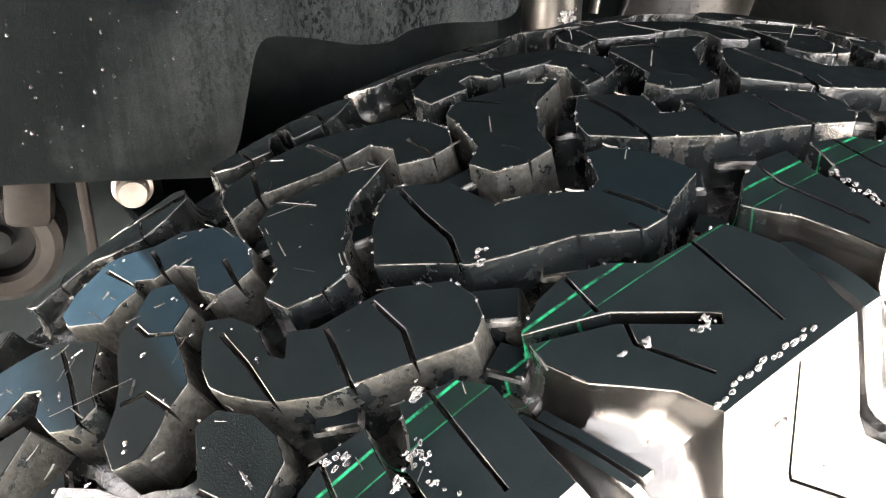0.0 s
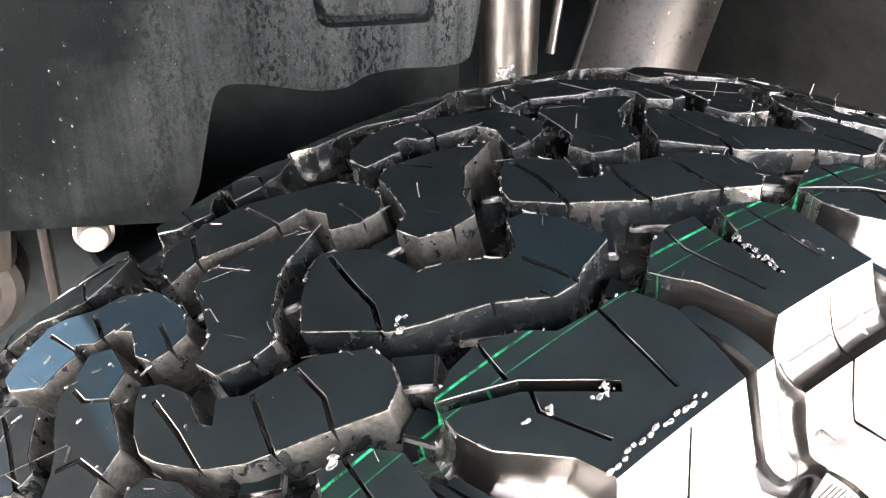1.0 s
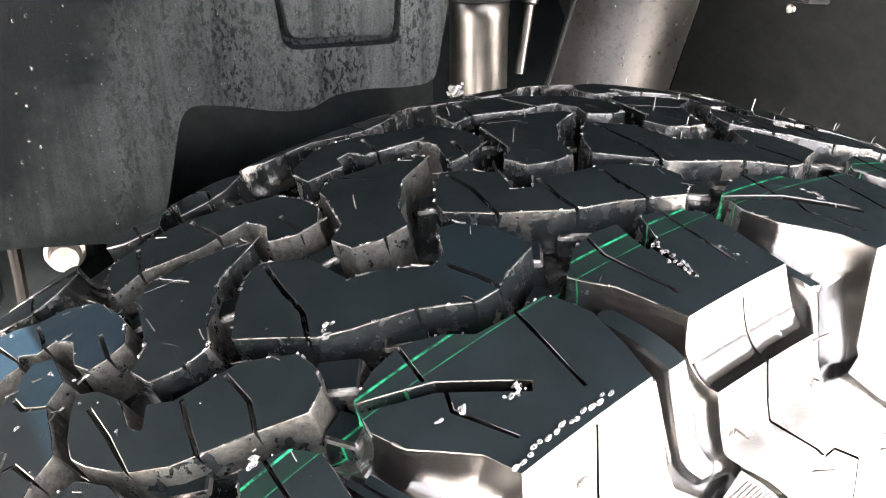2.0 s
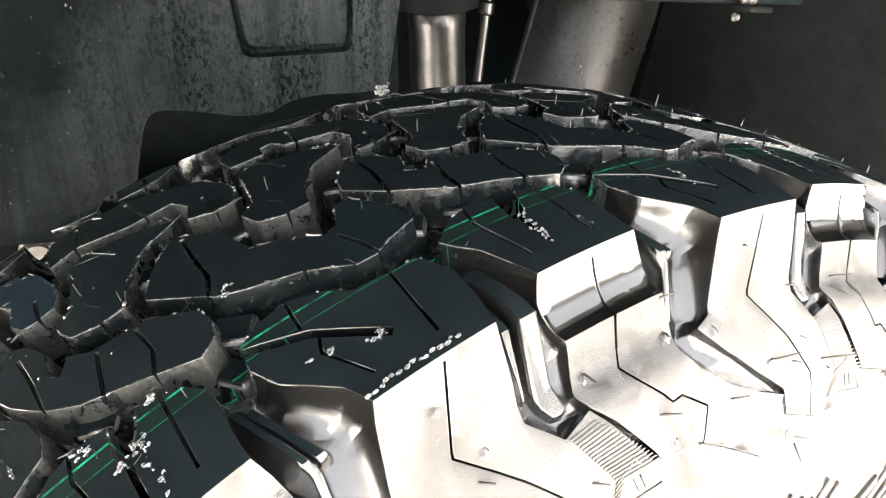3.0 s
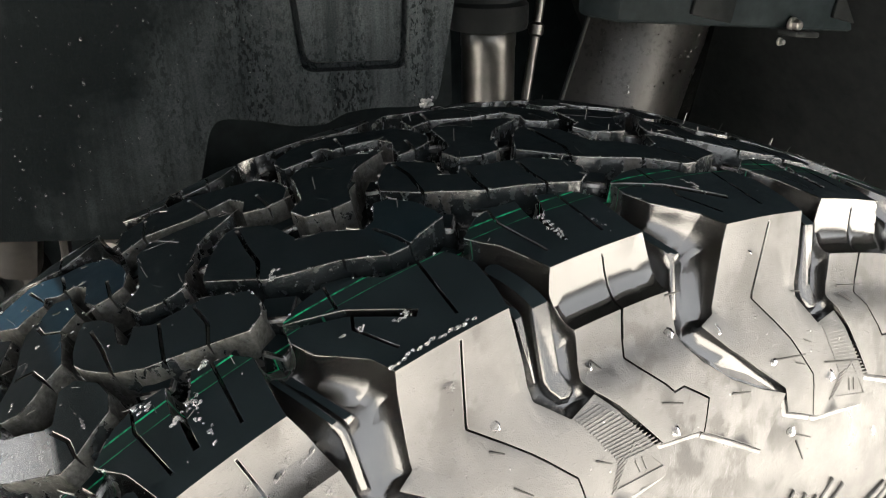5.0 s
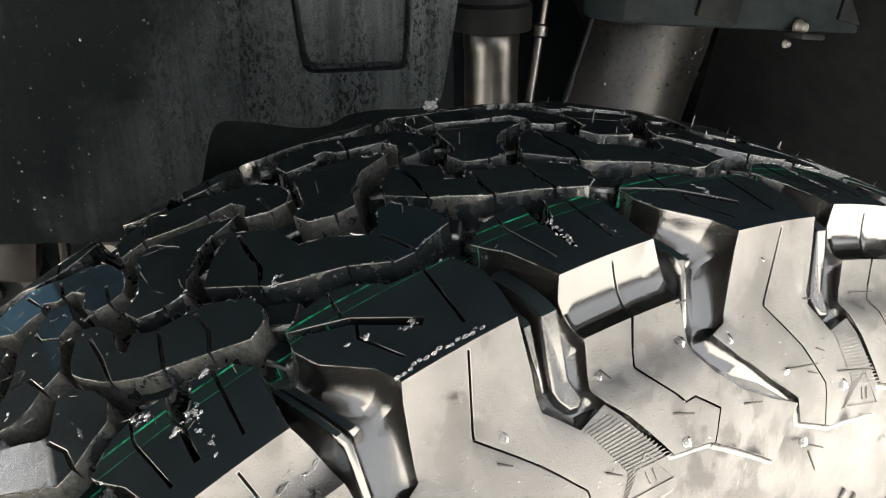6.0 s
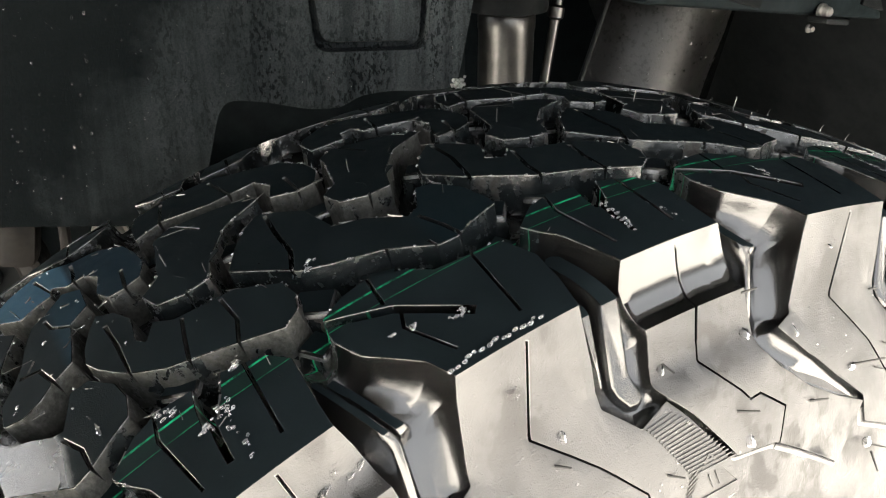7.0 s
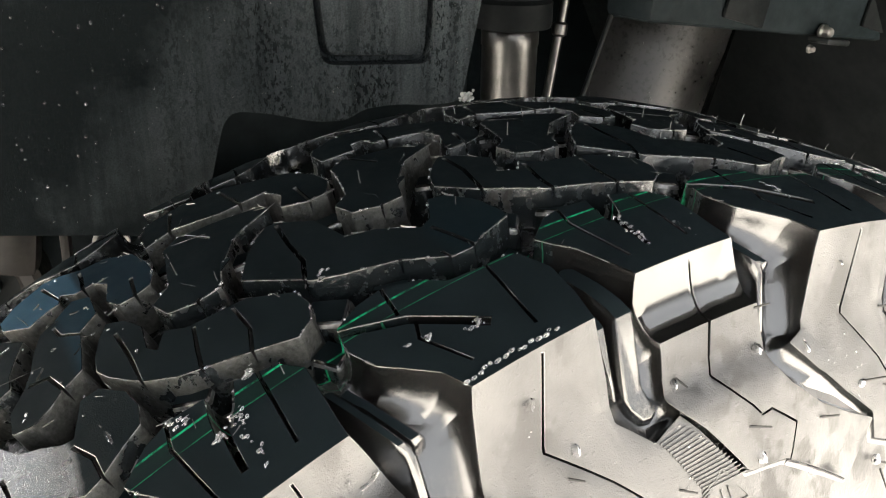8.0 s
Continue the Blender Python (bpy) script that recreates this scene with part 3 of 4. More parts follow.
def carcass():
    """The groove floors, the sidewalls and the beads, turned round the axle."""
    outer = [(y, r) for _, y, r in FLOOR[::-1]]
    middle = [floor_point(v) for v in range(-90, 81, 10)]
    inner = [(-y + INNER_SHIFT, r - inner_drop(-y + INNER_SHIFT)) for _, y, r in FLOOR]
    profile = outer + middle + inner
    lining = [(y * 0.9, r - 9) for y, r in profile[::-1]]
    loop = profile + lining
    bm = bmesh.new()
    sides = 240
    rings = []
    for i in range(sides):
        a = 2 * math.pi * i / sides
        rings.append([bm.verts.new((r * math.sin(a) / 1000, y / 1000, r * math.cos(a) / 1000)) for y, r in loop])
    for i in range(sides):
        for j in range(len(loop)):
            f = bm.faces.new((rings[i - 1][j - 1], rings[i][j - 1], rings[i][j], rings[i - 1][j]))
            y, r = loop[j]
            f.material_index = 1 if r <= 366 else 2 if r <= 398 or y < -84 else 0
    bmesh.ops.recalc_face_normals(bm, faces=bm.faces)
    return bm


part("carcass", carcass(), [WALL, SIDE, SHINY], tyre, angle=40)

for k in range(UNITS):
    for key, mesh in MESHES.items():
        short = k == UNITS - 1 and key in SHORT
        ob = new("tread_block", SHORT[key] if short else SHORT_K_MESH if (key, k) == ("K", 0) else mesh)
        ob.parent = tyre
        ob.rotation_euler = (0, 0 if short else unit_turn(k), 0)
        if (key, k) in PAINTED:
            ob.material_slots[0].link = "OBJECT"
            ob.material_slots[0].material = PAINTED[(key, k)]
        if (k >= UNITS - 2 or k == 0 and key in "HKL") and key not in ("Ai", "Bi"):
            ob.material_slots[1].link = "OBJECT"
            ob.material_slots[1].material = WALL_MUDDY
        if (key, k) == ("B", UNITS - 1):
            ob.material_slots[5].link = "OBJECT"
            ob.material_slots[5].material = SIDE


# ---- the ground under the wheel ----
def ground():
    bm = bmesh.new()
    bmesh.ops.create_grid(bm, x_segments=40, y_segments=40, size=40)
    for v in bm.verts:
        v.co.z = -0.012
    return bm


tagged(part("ground", ground(), GROUND), "pale concrete ground under the car", "ground", kind="structure")


# ---- the wheel well ----
def panel_place(u, w, depth):
    return Vector((u, 0.262 - 0.25 * u + 0.97 * depth, w + 0.0))


def liner_panel():
    thing = tagged(new("wheel_liner"), "black plastic wheel liner wet with droplets, square recess", "wheel liner")
    bm = bmesh.new()
    # the part left of -0.3 is unseen; its stepped end lets light in
    outer = [(-0.95, 0.74), (-0.188, 0.709), (-0.078, 0.697), (-0.066, 0.715), (-0.051, 0.772), (-0.044, 0.78), (-0.022, 0.777), (0.006, 0.7697), (0.028, 0.769),
             (0.039, 0.7765), (0.061, 0.7785), (0.088, 0.7765), (0.106, 0.778), (0.109, 0.79), (0.1185, 0.842), (0.127, 0.9), (0.15, 1.05), (-0.42, 1.05), (-0.42, 0.9), (-0.95, 0.9)]
    hole = rounded([(0.012, 0.807), (0.086, 0.805), (0.092, 0.9), (0.004, 0.9)], 0.01)
    plate(bm, rounded(outer, 0.008, 3), [hole], panel_place, 0.004)
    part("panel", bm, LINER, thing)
    deep = rounded([(0.017, 0.813), (0.081, 0.811), (0.086, 0.895), (0.009, 0.895)], 0.008)
    bm = bmesh.new()
    rings = [[bm.verts.new(panel_place(a[0] + (b[0] - a[0]) * t, a[1] + (b[1] - a[1]) * t, depth)) for a, b in zip(hole, deep)]
             for t, depth in ((0.0, 0.0004), (0.12, 0.008), (0.2, 0.0095), (0.75, 0.0095), (0.85, 0.008), (1.05, 0.0015))]
    for lo, hi in zip(rings, rings[1:]):
        for i in range(len(hole)):
            bm.faces.new((lo[i - 1], lo[i], hi[i], hi[i - 1]))
    bm.faces.new(rings[-1])
    bmesh.ops.recalc_face_normals(bm, faces=bm.faces)
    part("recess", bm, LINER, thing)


liner_panel()


def shock_absorber():
    thing = tagged(new("shock_absorber"), "silver tube shock absorber with a black collar behind tyre", "shock absorber")
    thing.location = (0.206, 0.318, 0.3)
    bm = bmesh.new()
    lathe(bm, [(0.01, 0.1), (0.0228, 0.1), (0.0228, 0.496), (0.0235, 0.498), (0.0235, 0.508), (0.0225, 0.51)], Matrix(), 40)
    part("tube", bm, TUBE, thing)
    bm = bmesh.new()
    lathe(bm, [(0.024, 0.51), (0.0325, 0.512), (0.0335, 0.515), (0.0335, 0.532), (0.0305, 0.535), (0.0305, 0.552), (0.033, 0.556), (0.033, 0.75)], Matrix(), 40)
    part("collar", bm, DARK, thing, "black steel collar")
    bm = bmesh.new()
    rod(bm, (0.03, -0.014, 0.45), (0.0547, -0.014, 0.6), 0.004, sides=16)
    lathe(bm, [(0.004, -0.006), (0.0065, -0.004), (0.0065, 0.004), (0.004, 0.006)], pose(0.0397, -0.014, 0.509, 0, 9.4, 0), 16)
    part("brake_pipe", bm, TUBE, thing, "thin bright pipe")
    return thing


shock_absorber()


FENDER_PLAN = [(0.326, 0.351), (0.335, 0.34), (0.345, 0.329), (0.365, 0.313), (0.38, 0.306), (0.395, 0.302), (0.41, 0.301), (0.425, 0.303), (0.44, 0.3085), (0.455, 0.317),
               (0.48, 0.334), (0.52, 0.363), (0.58, 0.407), (0.66, 0.466), (0.8, 0.57)]


def curved_panel():
    bm = bmesh.new()
    rows = []
    for z in (0.5, 0.62, 0.74, 0.8, 0.9, 1.05):
        rows.append([bm.verts.new((x + 0.38 * (z - 0.76), y, z)) for x, y in FENDER_PLAN])
    for lo, hi in zip(rows, rows[1:]):
        for i in range(len(FENDER_PLAN) - 1):
            bm.faces.new((lo[i], lo[i + 1], hi[i + 1], hi[i]))
    made = bmesh.ops.solidify(bm, geom=bm.faces[:], thickness=0.004)
    bmesh.ops.recalc_face_normals(bm, faces=bm.faces)
    return bm


inner_fender = tagged(new("inner_fender"), "dark curved inner fender panel with droplets", "inner fender")
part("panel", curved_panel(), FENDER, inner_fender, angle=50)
lip = bmesh.new()
rod(lip, (0.326 - 0.38 * 0.26, 0.352, 0.5), (0.326 + 0.38 * 0.29, 0.352, 1.05), 0.0025, sides=10)
part("lip", lip, ARCH, inner_fender, "thin rolled edge")


def body_rail():
    thing = tagged(new("body_rail"), "dark steel body rail with bolts above the wheel", "body rail")
    bm = bmesh.new()
    box(bm, (0.66, 0.05, 0.08), pose(0.57, 0.219, 0.829, 0, 6.8, 0), 0.006)
    part("beam", bm, DARK_SHADED, thing)
    for x, z, wide in ((0.34, 0.853, 0.046), (0.527, 0.832, 0.075)):
        bm = bmesh.new()
        box(bm, (wide, 0.004, 0.062), pose(x, 0.192, z, 0, 14, 0), 0.0015)
        part("plate", bm, DARK, thing, "worn dark steel plate")
    bm = bmesh.new()
    box(bm, (0.03, 0.02, 0.005), pose(0.434, 0.186, 0.803, 0, 6.8, 0), 0.0015)
    part("tab", bm, ARCH, thing)
    for x, z, k in ((0.431, 0.81, 0.7), (0.418, 0.797, 0.4)):
        bm = bmesh.new()
        lathe(bm, [(0.009 * k, 0), (0.009 * k, 0.004 * k), (0.007 * k, 0.006 * k), (0.006 * k, 0.012 * k), (0.004 * k, 0.014 * k)], pose(x, 0.192, z, 90, 0, 0), 12)
        part("bolt", bm, ZINC, thing, "pale steel bolt")


body_rail()


def chassis():
    """Assumed dark steel behind the liner, added to close the well."""
    bm = bmesh.new()
    box(bm, (1.92, 0.02, 1.3), pose(0.44, 0.62, 0.75), 0.004)
    # unseen sheet that keeps side light off the bracket
    box(bm, (0.012, 0.27, 0.4), pose(-0.295, 0.48, 0.62), 0.004)
    # dark sheet put behind the liner's cutout, where only shade shows
    box(bm, (0.5, 0.012, 0.3), pose(-0.02, 0.42, 0.72), 0.004)
    # unseen shelf that keeps light from below out of the cutout
    box(bm, (0.3, 0.14, 0.012), pose(0.03, 0.35, 0.655), 0.004)
    return bm


tagged(part("closing_wall", chassis(), DARK_SHADED), "assumed dark chassis behind the wheel liner", "chassis", kind="structure")


def suspension_bracket():
    thing = tagged(new("suspension_bracket"), "worn brownish steel arm with an eye and a pale bolt", "bracket")
    at = pose(-0.202, 0.35, 0.655, 90, 0, -14)
    bm = bmesh.new()
    lathe(bm, [(0.022, -0.03), (0.022, -0.002), (0.025, 0.001), (0.033, 0.003), (0.038, 0.0), (0.04, -0.03)], at, 40)
    part("eye", bm, BRACKET, thing)
    bm = bmesh.new()
    lathe(bm, [(0.0215, -0.03), (0.0215, -0.012), (0.009, -0.014), (0.008, -0.006), (0.004, -0.005)], at, 32)
    part("bush", bm, DARK, thing, "black rubber bush")
    bm = bmesh.new()
    box(bm, (0.03, 0.03, 0.05), pose(-0.176, 0.352, 0.69, 0, 10, -14), 0.008)
    part("arm", bm, BRACKET, thing)
    bm = bmesh.new()
    box(bm, (0.006, 0.02, 0.09), pose(-0.148, 0.338, 0.678, 0, 2, -14), 0.002)
    part("rib", bm, BRACKET, thing)
    bm = bmesh.new()
    lathe(bm, [(0.0128, -0.004), (0.0128, 0.001), (0.0105, 0.002), (0.0102, 0.009), (0.0085, 0.0115), (0.004, 0.012)], pose(-0.119, 0.335, 0.68, 90, 0, -14), 28)
    part("bolt", bm, ZINC, thing, "pale round bolt head")
    bm = bmesh.new()
    # added dark sheet behind the arm, where only shade is seen
    box(bm, (0.2, 0.01, 0.2), pose(-0.19, 0.388, 0.64, 0, 0, -14), 0.003)
    part("dark_backing", bm, DARK_SHADED, thing)


suspension_bracket()


def arch_roof():
    """An assumed wheel arch over the tyre, added to shade the tread."""
    bm = bmesh.new()
    rows = []
    for i in range(25):
        a = radians(-72 + 184 * i / 24)
        # cut short on the left so that light reaches the wet block
        rows.append([bm.verts.new((0.62 * math.sin(a), y, 0.47 + 0.6 * math.cos(a))) for y in (-0.17, -0.12, 0.1, 0.64 if a > -0.5 else 0.06)])
    for lo, hi in zip(rows, rows[1:]):
        for j in range(3):
            bm.faces.new((lo[j], hi[j], hi[j + 1], lo[j + 1]))
    bmesh.ops.solidify(bm, geom=bm.faces[:], thickness=0.006)
    bmesh.ops.recalc_face_normals(bm, faces=bm.faces)
    return bm


tagged(part("shading_arch", arch_roof(), ARCH, angle=50), "assumed black wheel arch lining that shades the tyre", "wheel arch", kind="structure")


def car_side():
    """An unseen fender and bonnet, added to shade the wheel."""
    bm = bmesh.new()
    outer = [(-1.3, 1.2), (-1.3, 0.5), (-0.68, 0.5)]
    outer += [(0.66 * math.sin(radians(a)), 0.42 + 0.56 * math.cos(radians(a))) for a in range(-75, 96, 10)] + [(0.7, 0.35), (1.6, 0.35), (1.6, 1.2)]
    plate(bm, outer, [], lambda u, w, d: Vector((u, -0.2 + d, w)), 0.03)
    box(bm, (2.32, 1.9, 0.03), pose(0.44, 0.76, 1.2), 0.005)
    # an added flare round the arch, to darken the shoulder's reflections
    rows = []
    for a in range(-75, 96, 10):
        sa, ca = math.sin(radians(a)), math.cos(radians(a))
        rows.append([bm.verts.new((r * sa, y, 0.42 + q * ca)) for r, q, y in ((0.66, 0.56, -0.19), (0.66, 0.565, -0.265), (0.69, 0.6, -0.27), (0.72, 0.64, -0.19))])
    for lo, hi in zip(rows, rows[1:]):
        for j in range(4):
            bm.faces.new((lo[j - 1], hi[j - 1], hi[j], lo[j]))
    bmesh.ops.recalc_face_normals(bm, faces=bm.faces)
    return bm


tagged(part("car_body", car_side(), PAINT), "unseen dark car body added above the wheel for shade", "car body", kind="structure")


# ---- small parts of the tyre ----
def strip(path, width):
    """An outline of that width along a path."""
    path = [Vector(p) for p in path]
    left, right = [], []
    for k, p in enumerate(path):
        n1 = (p - path[k - 1]).normalized() if k else (path[1] - p).normalized()
        n2 = (path[k + 1] - p).normalized() if k + 1 < len(path) else n1
        n = (n1 + n2).normalized()
        side = Vector((-n.y, n.x)) * width / 2 / max(0.6, n.dot(n1))
        left.append(tuple(p + side))
        right.append(tuple(p - side))
    return left + right[::-1]


SMALL = {
    "stone_ejector": [
        block_mesh("stone_ejector", strip([(-68.5, -88), (-66.5, -104), (-65, -114), (-69, -146), (-64.5, -154)], 8.0), [], SIDE_A, SKIN, top_h=0.5, corner_radius=2.5),
        block_mesh("stone_ejector", strip([(-74.2, -93), (-73.2, -104), (-72, -114), (-75.6, -144)], 2.2), [], SIDE_A, SKIN, top_h=0.62, corner_radius=0.8),
        block_mesh("stone_ejector", strip([(-149.5, -86), (-141.2, -121.5), (-144.8, -144)], 3.8), [], SIDE_A, SKIN, top_h=0.5, corner_radius=1.0),
        block_mesh("stone_ejector", strip([(-145.5, -88), (-137, -119.5)], 4.6), [], SIDE_A, SKIN, top_h=0.6, corner_radius=0.8)],
    "tie_bar": [block_mesh("tie_bar", points, [], SIDE_A, SKIN, top_h=h, corner_radius=0.8) for h, points in (
        (0.3, [(-149.5, -12.2), (-140.4, -15.4), (-135, -9), (-144, -5)]), (0.3, [(-76.6, -16), (-69, -20.4), (-63, -13), (-71, -9)]),
        (0.33, [(-168.7, 10.4), (-162.3, 8.1), (-158, 13), (-164, 16)]), (0.33, [(-95, 18.4), (-86.3, 12.9), (-82, 17), (-89, 22)]),
        (0.36, [(-116.5, -16.2), (-105, -17.3), (-103, -9), (-114, -8)]), (0.42, [(-108, -36.5), (-98, -40.5), (-97, -33), (-105, -29)]), (0.42, [(-40, -36), (-31, -39), (-29, -31), (-37, -28)]),
        (0.3, [(-142.6, -59.6), (-132.4, -68.8), (-125, -60), (-135, -51.5)]), (0.5, [(-119, -58.6), (-108.8, -66.4), (-105, -61), (-114.5, -54)]),
        (0.34, [(-75.5, -56), (-66.2, -64.6), (-59, -56), (-67.5, -48)]), (0.5, [(-52, -54.6), (-41.8, -62.4), (-38, -57), (-47.5, -50)]),
        (0.56, [(-147, -70), (-138, -66), (-134, -75), (-142, -80)]), (0.56, [(-80, -71), (-72, -66), (-68, -75), (-76, -81)]))],
}


def side_mesh(name, pieces, height):
    """Thin raised pieces lying on the sidewall's skin: outlines in (s, v), joined."""
    bm = bmesh.new()
    for outline in pieces:
        if area(outline) < 0:
            outline = outline[::-1]
        top, foot = [], []
        for (s, v), (gs, gv) in zip(grown(outline, -0.15), outline):
            out = (on_tyre(gs, gv, 0, SIDE_A) - on_tyre(gs, gv, 1, SIDE_A))
            out = Vector((0, -1, 0)) if out.length < 1e-4 else out.normalized()
            top.append(bm.verts.new(on_tyre(s, v, 0, SIDE_A) + out * height / 1000))
            foot.append(bm.verts.new(on_tyre(gs, gv, 0.9, SIDE_A)))
        bm.faces.new(top)
        for i in range(len(top)):
            bm.faces.new((top[i - 1], foot[i - 1], foot[i], top[i]))
    bmesh.ops.recalc_face_normals(bm, faces=bm.faces)
    return finish(name, bm, SIDE)


def lerp2(a, b, t):
    return (a[0] + (b[0] - a[0]) * t, a[1] + (b[1] - a[1]) * t)


# a band of fine ridges beside each long shoulder lug, and a small triangle below it
ridges = []
for i in range(17):
    t = i / 16
    ridges.append(strip([lerp2((-68.7, -162.6), (-55.9, -182.4), t), lerp2((-56.6, -161.6), (-34.5, -183.2), t)], 0.75))
for i in range(7):
    t = i / 6
    ridges.append(strip([lerp2((-57, -183), (-62.6, -191.6), t), lerp2((-50.5, -181), (-59.5, -190.2), t)], 0.7))
SINGLE = [side_mesh("ridge", [r], 0.32) for r in ridges]
BAND = [side_mesh("ridge_band", ridges, 0.32)]
TRIANGLE = [(-46.5, -178.6), (-34.4, -191.8), (-60.5, -191.2)]
rim = [strip([TRIANGLE[i - 1], TRIANGLE[i]], 1.0) for i in range(3)] + [strip([(-48.5, -184.5), (-47, -189.5)], 0.8), strip([(-45, -184.5), (-43.6, -189.5)], 0.8)]
SMALL["triangle_mark"] = [side_mesh("triangle_mark", rim, 0.4)]
NEAR = (0, 1, 2, UNITS - 2, UNITS - 1)
for k in range(UNITS):
    for key, meshes in [*SMALL.items(), ("ridge", SINGLE) if k in NEAR else ("ridge_band", BAND)]:
        for mesh in meshes:
            ob = new(key, mesh)
            ob.parent = tyre
            ob.rotation_euler = (0, unit_turn(k), 0)
            if key == "ridge_band":
                tagged(ob, kind="stuff")

# the ring of slanted ribs lower on the sidewall
ribs = []
count = 0
s = 0.0
while s < 2 * math.pi * R - 12:
    count += 1
    if count % 14 < 11:
        tall = 30 if count % 14 % 3 else 22
        ribs.append(strip([(s, -227 - 3 * (count % 3)), (s - 15, -229 - tall)], 5.0))
    s += 11.0
SIDE_LOW = [(v, y, r) for v, y, r in SIDE_A[:-1]] + [(-230, -142.5, 302), (-262, -139.5, 270.5), (-290, -125.5, 246)]


def rib_ring():
    bm = bmesh.new()
    for outline in ribs:
        if area(outline) < 0:
            outline = outline[::-1]
        loops = []
        for by, lift in ((-0.6, 0.9), (0.0, 0.5), (0.3, -2.0)):
            ring = []
            for s, v in grown(outline, by):
                y, r = along(SIDE_LOW, v)
                ring.append(bm.verts.new(Vector((r * math.sin(s / R), y - lift, r * math.cos(s / R))) / 1000))
            loops.append(ring)
        bm.faces.new(loops[0])
        for lo, hi in zip(loops, loops[1:]):
            for i in range(len(lo)):
                bm.faces.new((lo[i - 1], hi[i - 1], hi[i], lo[i]))
    bmesh.ops.recalc_face_normals(bm, faces=bm.faces)
    return bm


tagged(part("sidewall_ribs", rib_ring(), SIDE, tyre), kind="stuff")


def inside(outline, s, v):
    hit = False
    for i, (s1, v1) in enumerate(outline):
        s0, v0 = outline[i - 1]
        if (v0 > v) != (v1 > v) and s < s0 + (s1 - s0) * (v - v0) / (v1 - v0):
            hit = not hit
    return hit


def on_sidewall(rng):
    """A place on the flat part of a shoulder block's side, in one pitch."""
    while True:
        s, v = rng.uniform(-130, 20), rng.uniform(-184, -120)
        if inside(BLOCK_A, s, v) or v < -148 and inside(BLOCK_B, s, v):
            return s, v


# ---- rubber hairs left by the mould ----
def hair(bm, foot, way, aside, length, radius):
    """A thin, bent rubber whisker with four sides."""
    side = way.orthogonal().normalized()
    other = way.cross(side).normalized()
    rings = []
    for t in (-0.06, 0.35, 0.7, 1.0):
        p = foot + way * length * t + aside * length * 0.5 * t * t
        r = radius * (1 - 0.35 * max(t, 0))
        rings.append([bm.verts.new(p + d * r) for d in (side, other, -side, -other)])
    for lo, hi in zip(rings, rings[1:]):
        for i in range(4):
            bm.faces.new((lo[i - 1], lo[i], hi[i], hi[i - 1]))
    bm.faces.new(rings[-1])


def turned(p, k):
    return Matrix.Rotation(unit_turn(k), 4, "Y") @ p


def hairs():
    rng = random.Random(7)
    bm = bmesh.new()
    tread = [BLOCK_C, BLOCK_D, BLOCK_G, moved(BLOCK_G, HALF), BLOCK_K, BLOCK_L, BLOCK_A, BLOCK_B]
    for k in range(UNITS):
        for outline in tread:
            for _ in range(3):
                s, v = rng.choice(outline)
                mid = (sum(p[0] for p in outline) / len(outline), sum(p[1] for p in outline) / len(outline))
                t = rng.uniform(0.04, 0.2)
                s, v = s + (mid[0] - s) * t, v + (mid[1] - v) * t
                if v < -105:
                    continue
                foot, deep = on_tyre(s, v, 0, SIDE_A), on_tyre(s, v, 1, SIDE_A)
                up = (foot - deep).normalized()
                across = Vector((rng.uniform(-1, 1), rng.uniform(-1, 1), rng.uniform(-0.3, 0.3)))
                if rng.random() < 0.55:
                    hair(bm, turned(foot, k), turned(up, k), across * 0.5, rng.uniform(0.001, 0.0045), 0.0002)
                else:
                    flat = (across - up * across.dot(up)).normalized()
                    hair(bm, turned(foot + up * 0.0003, k), turned((flat + up * 0.12).normalized(), k), up * 0.05, rng.uniform(0.0015, 0.006), 0.00018)
        for (s0, v0), (s1, v1) in (((-165, 2.8), (-144, -8.3)), ((-98, 3.0), (-77, -8)), ((-157, 14), (-146, 9))):
            if rng.random() < 0.5:
                continue
            a, b = on_tyre(s0, v0, -0.04, SIDE_A), on_tyre(s1, v1, -0.04, SIDE_A)
            hair(bm, turned(a, k), turned((b - a).normalized(), k), Vector((0, 0, 0)), (b - a).length, 0.00012)
        for s0, v0 in ((-162, -5.8), (-92, -6)):
            if rng.random() < 0.4:
                continue
            a = on_tyre(s0, v0, 0, SIDE_A)
            hair(bm, turned(a, k), turned(a.normalized(), k), Vector((0.1, 0, 0)), 0.005, 0.00028)
        # short torn flash along the blocks' upper edges
        for outline in tread:
            for _ in range(9):
                i = rng.randrange(len(outline))
                (s0, v0), (s1, v1) = outline[i - 1], outline[i]
                t = rng.random()
                s, v = s0 + (s1 - s0) * t, v0 + (v1 - v0) * t
                if v < -100:
                    continue
                foot, ahead = on_tyre(s, v, 0.01, SIDE_A), on_tyre(s + (s1 - s0) * 0.2, v + (v1 - v0) * 0.2, 0.01, SIDE_A)
                way = (ahead - foot).normalized()
                hair(bm, turned(foot, k), turned(way, k), turned(foot.normalized(), k) * rng.uniform(-0.1, 0.5), rng.uniform(0.0012, 0.0045), rng.choice((0.0002, 0.0003, 0.0004, 0.0005)))
    return bm


tagged(part("rubber_hairs", hairs(), HAIR, tyre), kind="stuff")


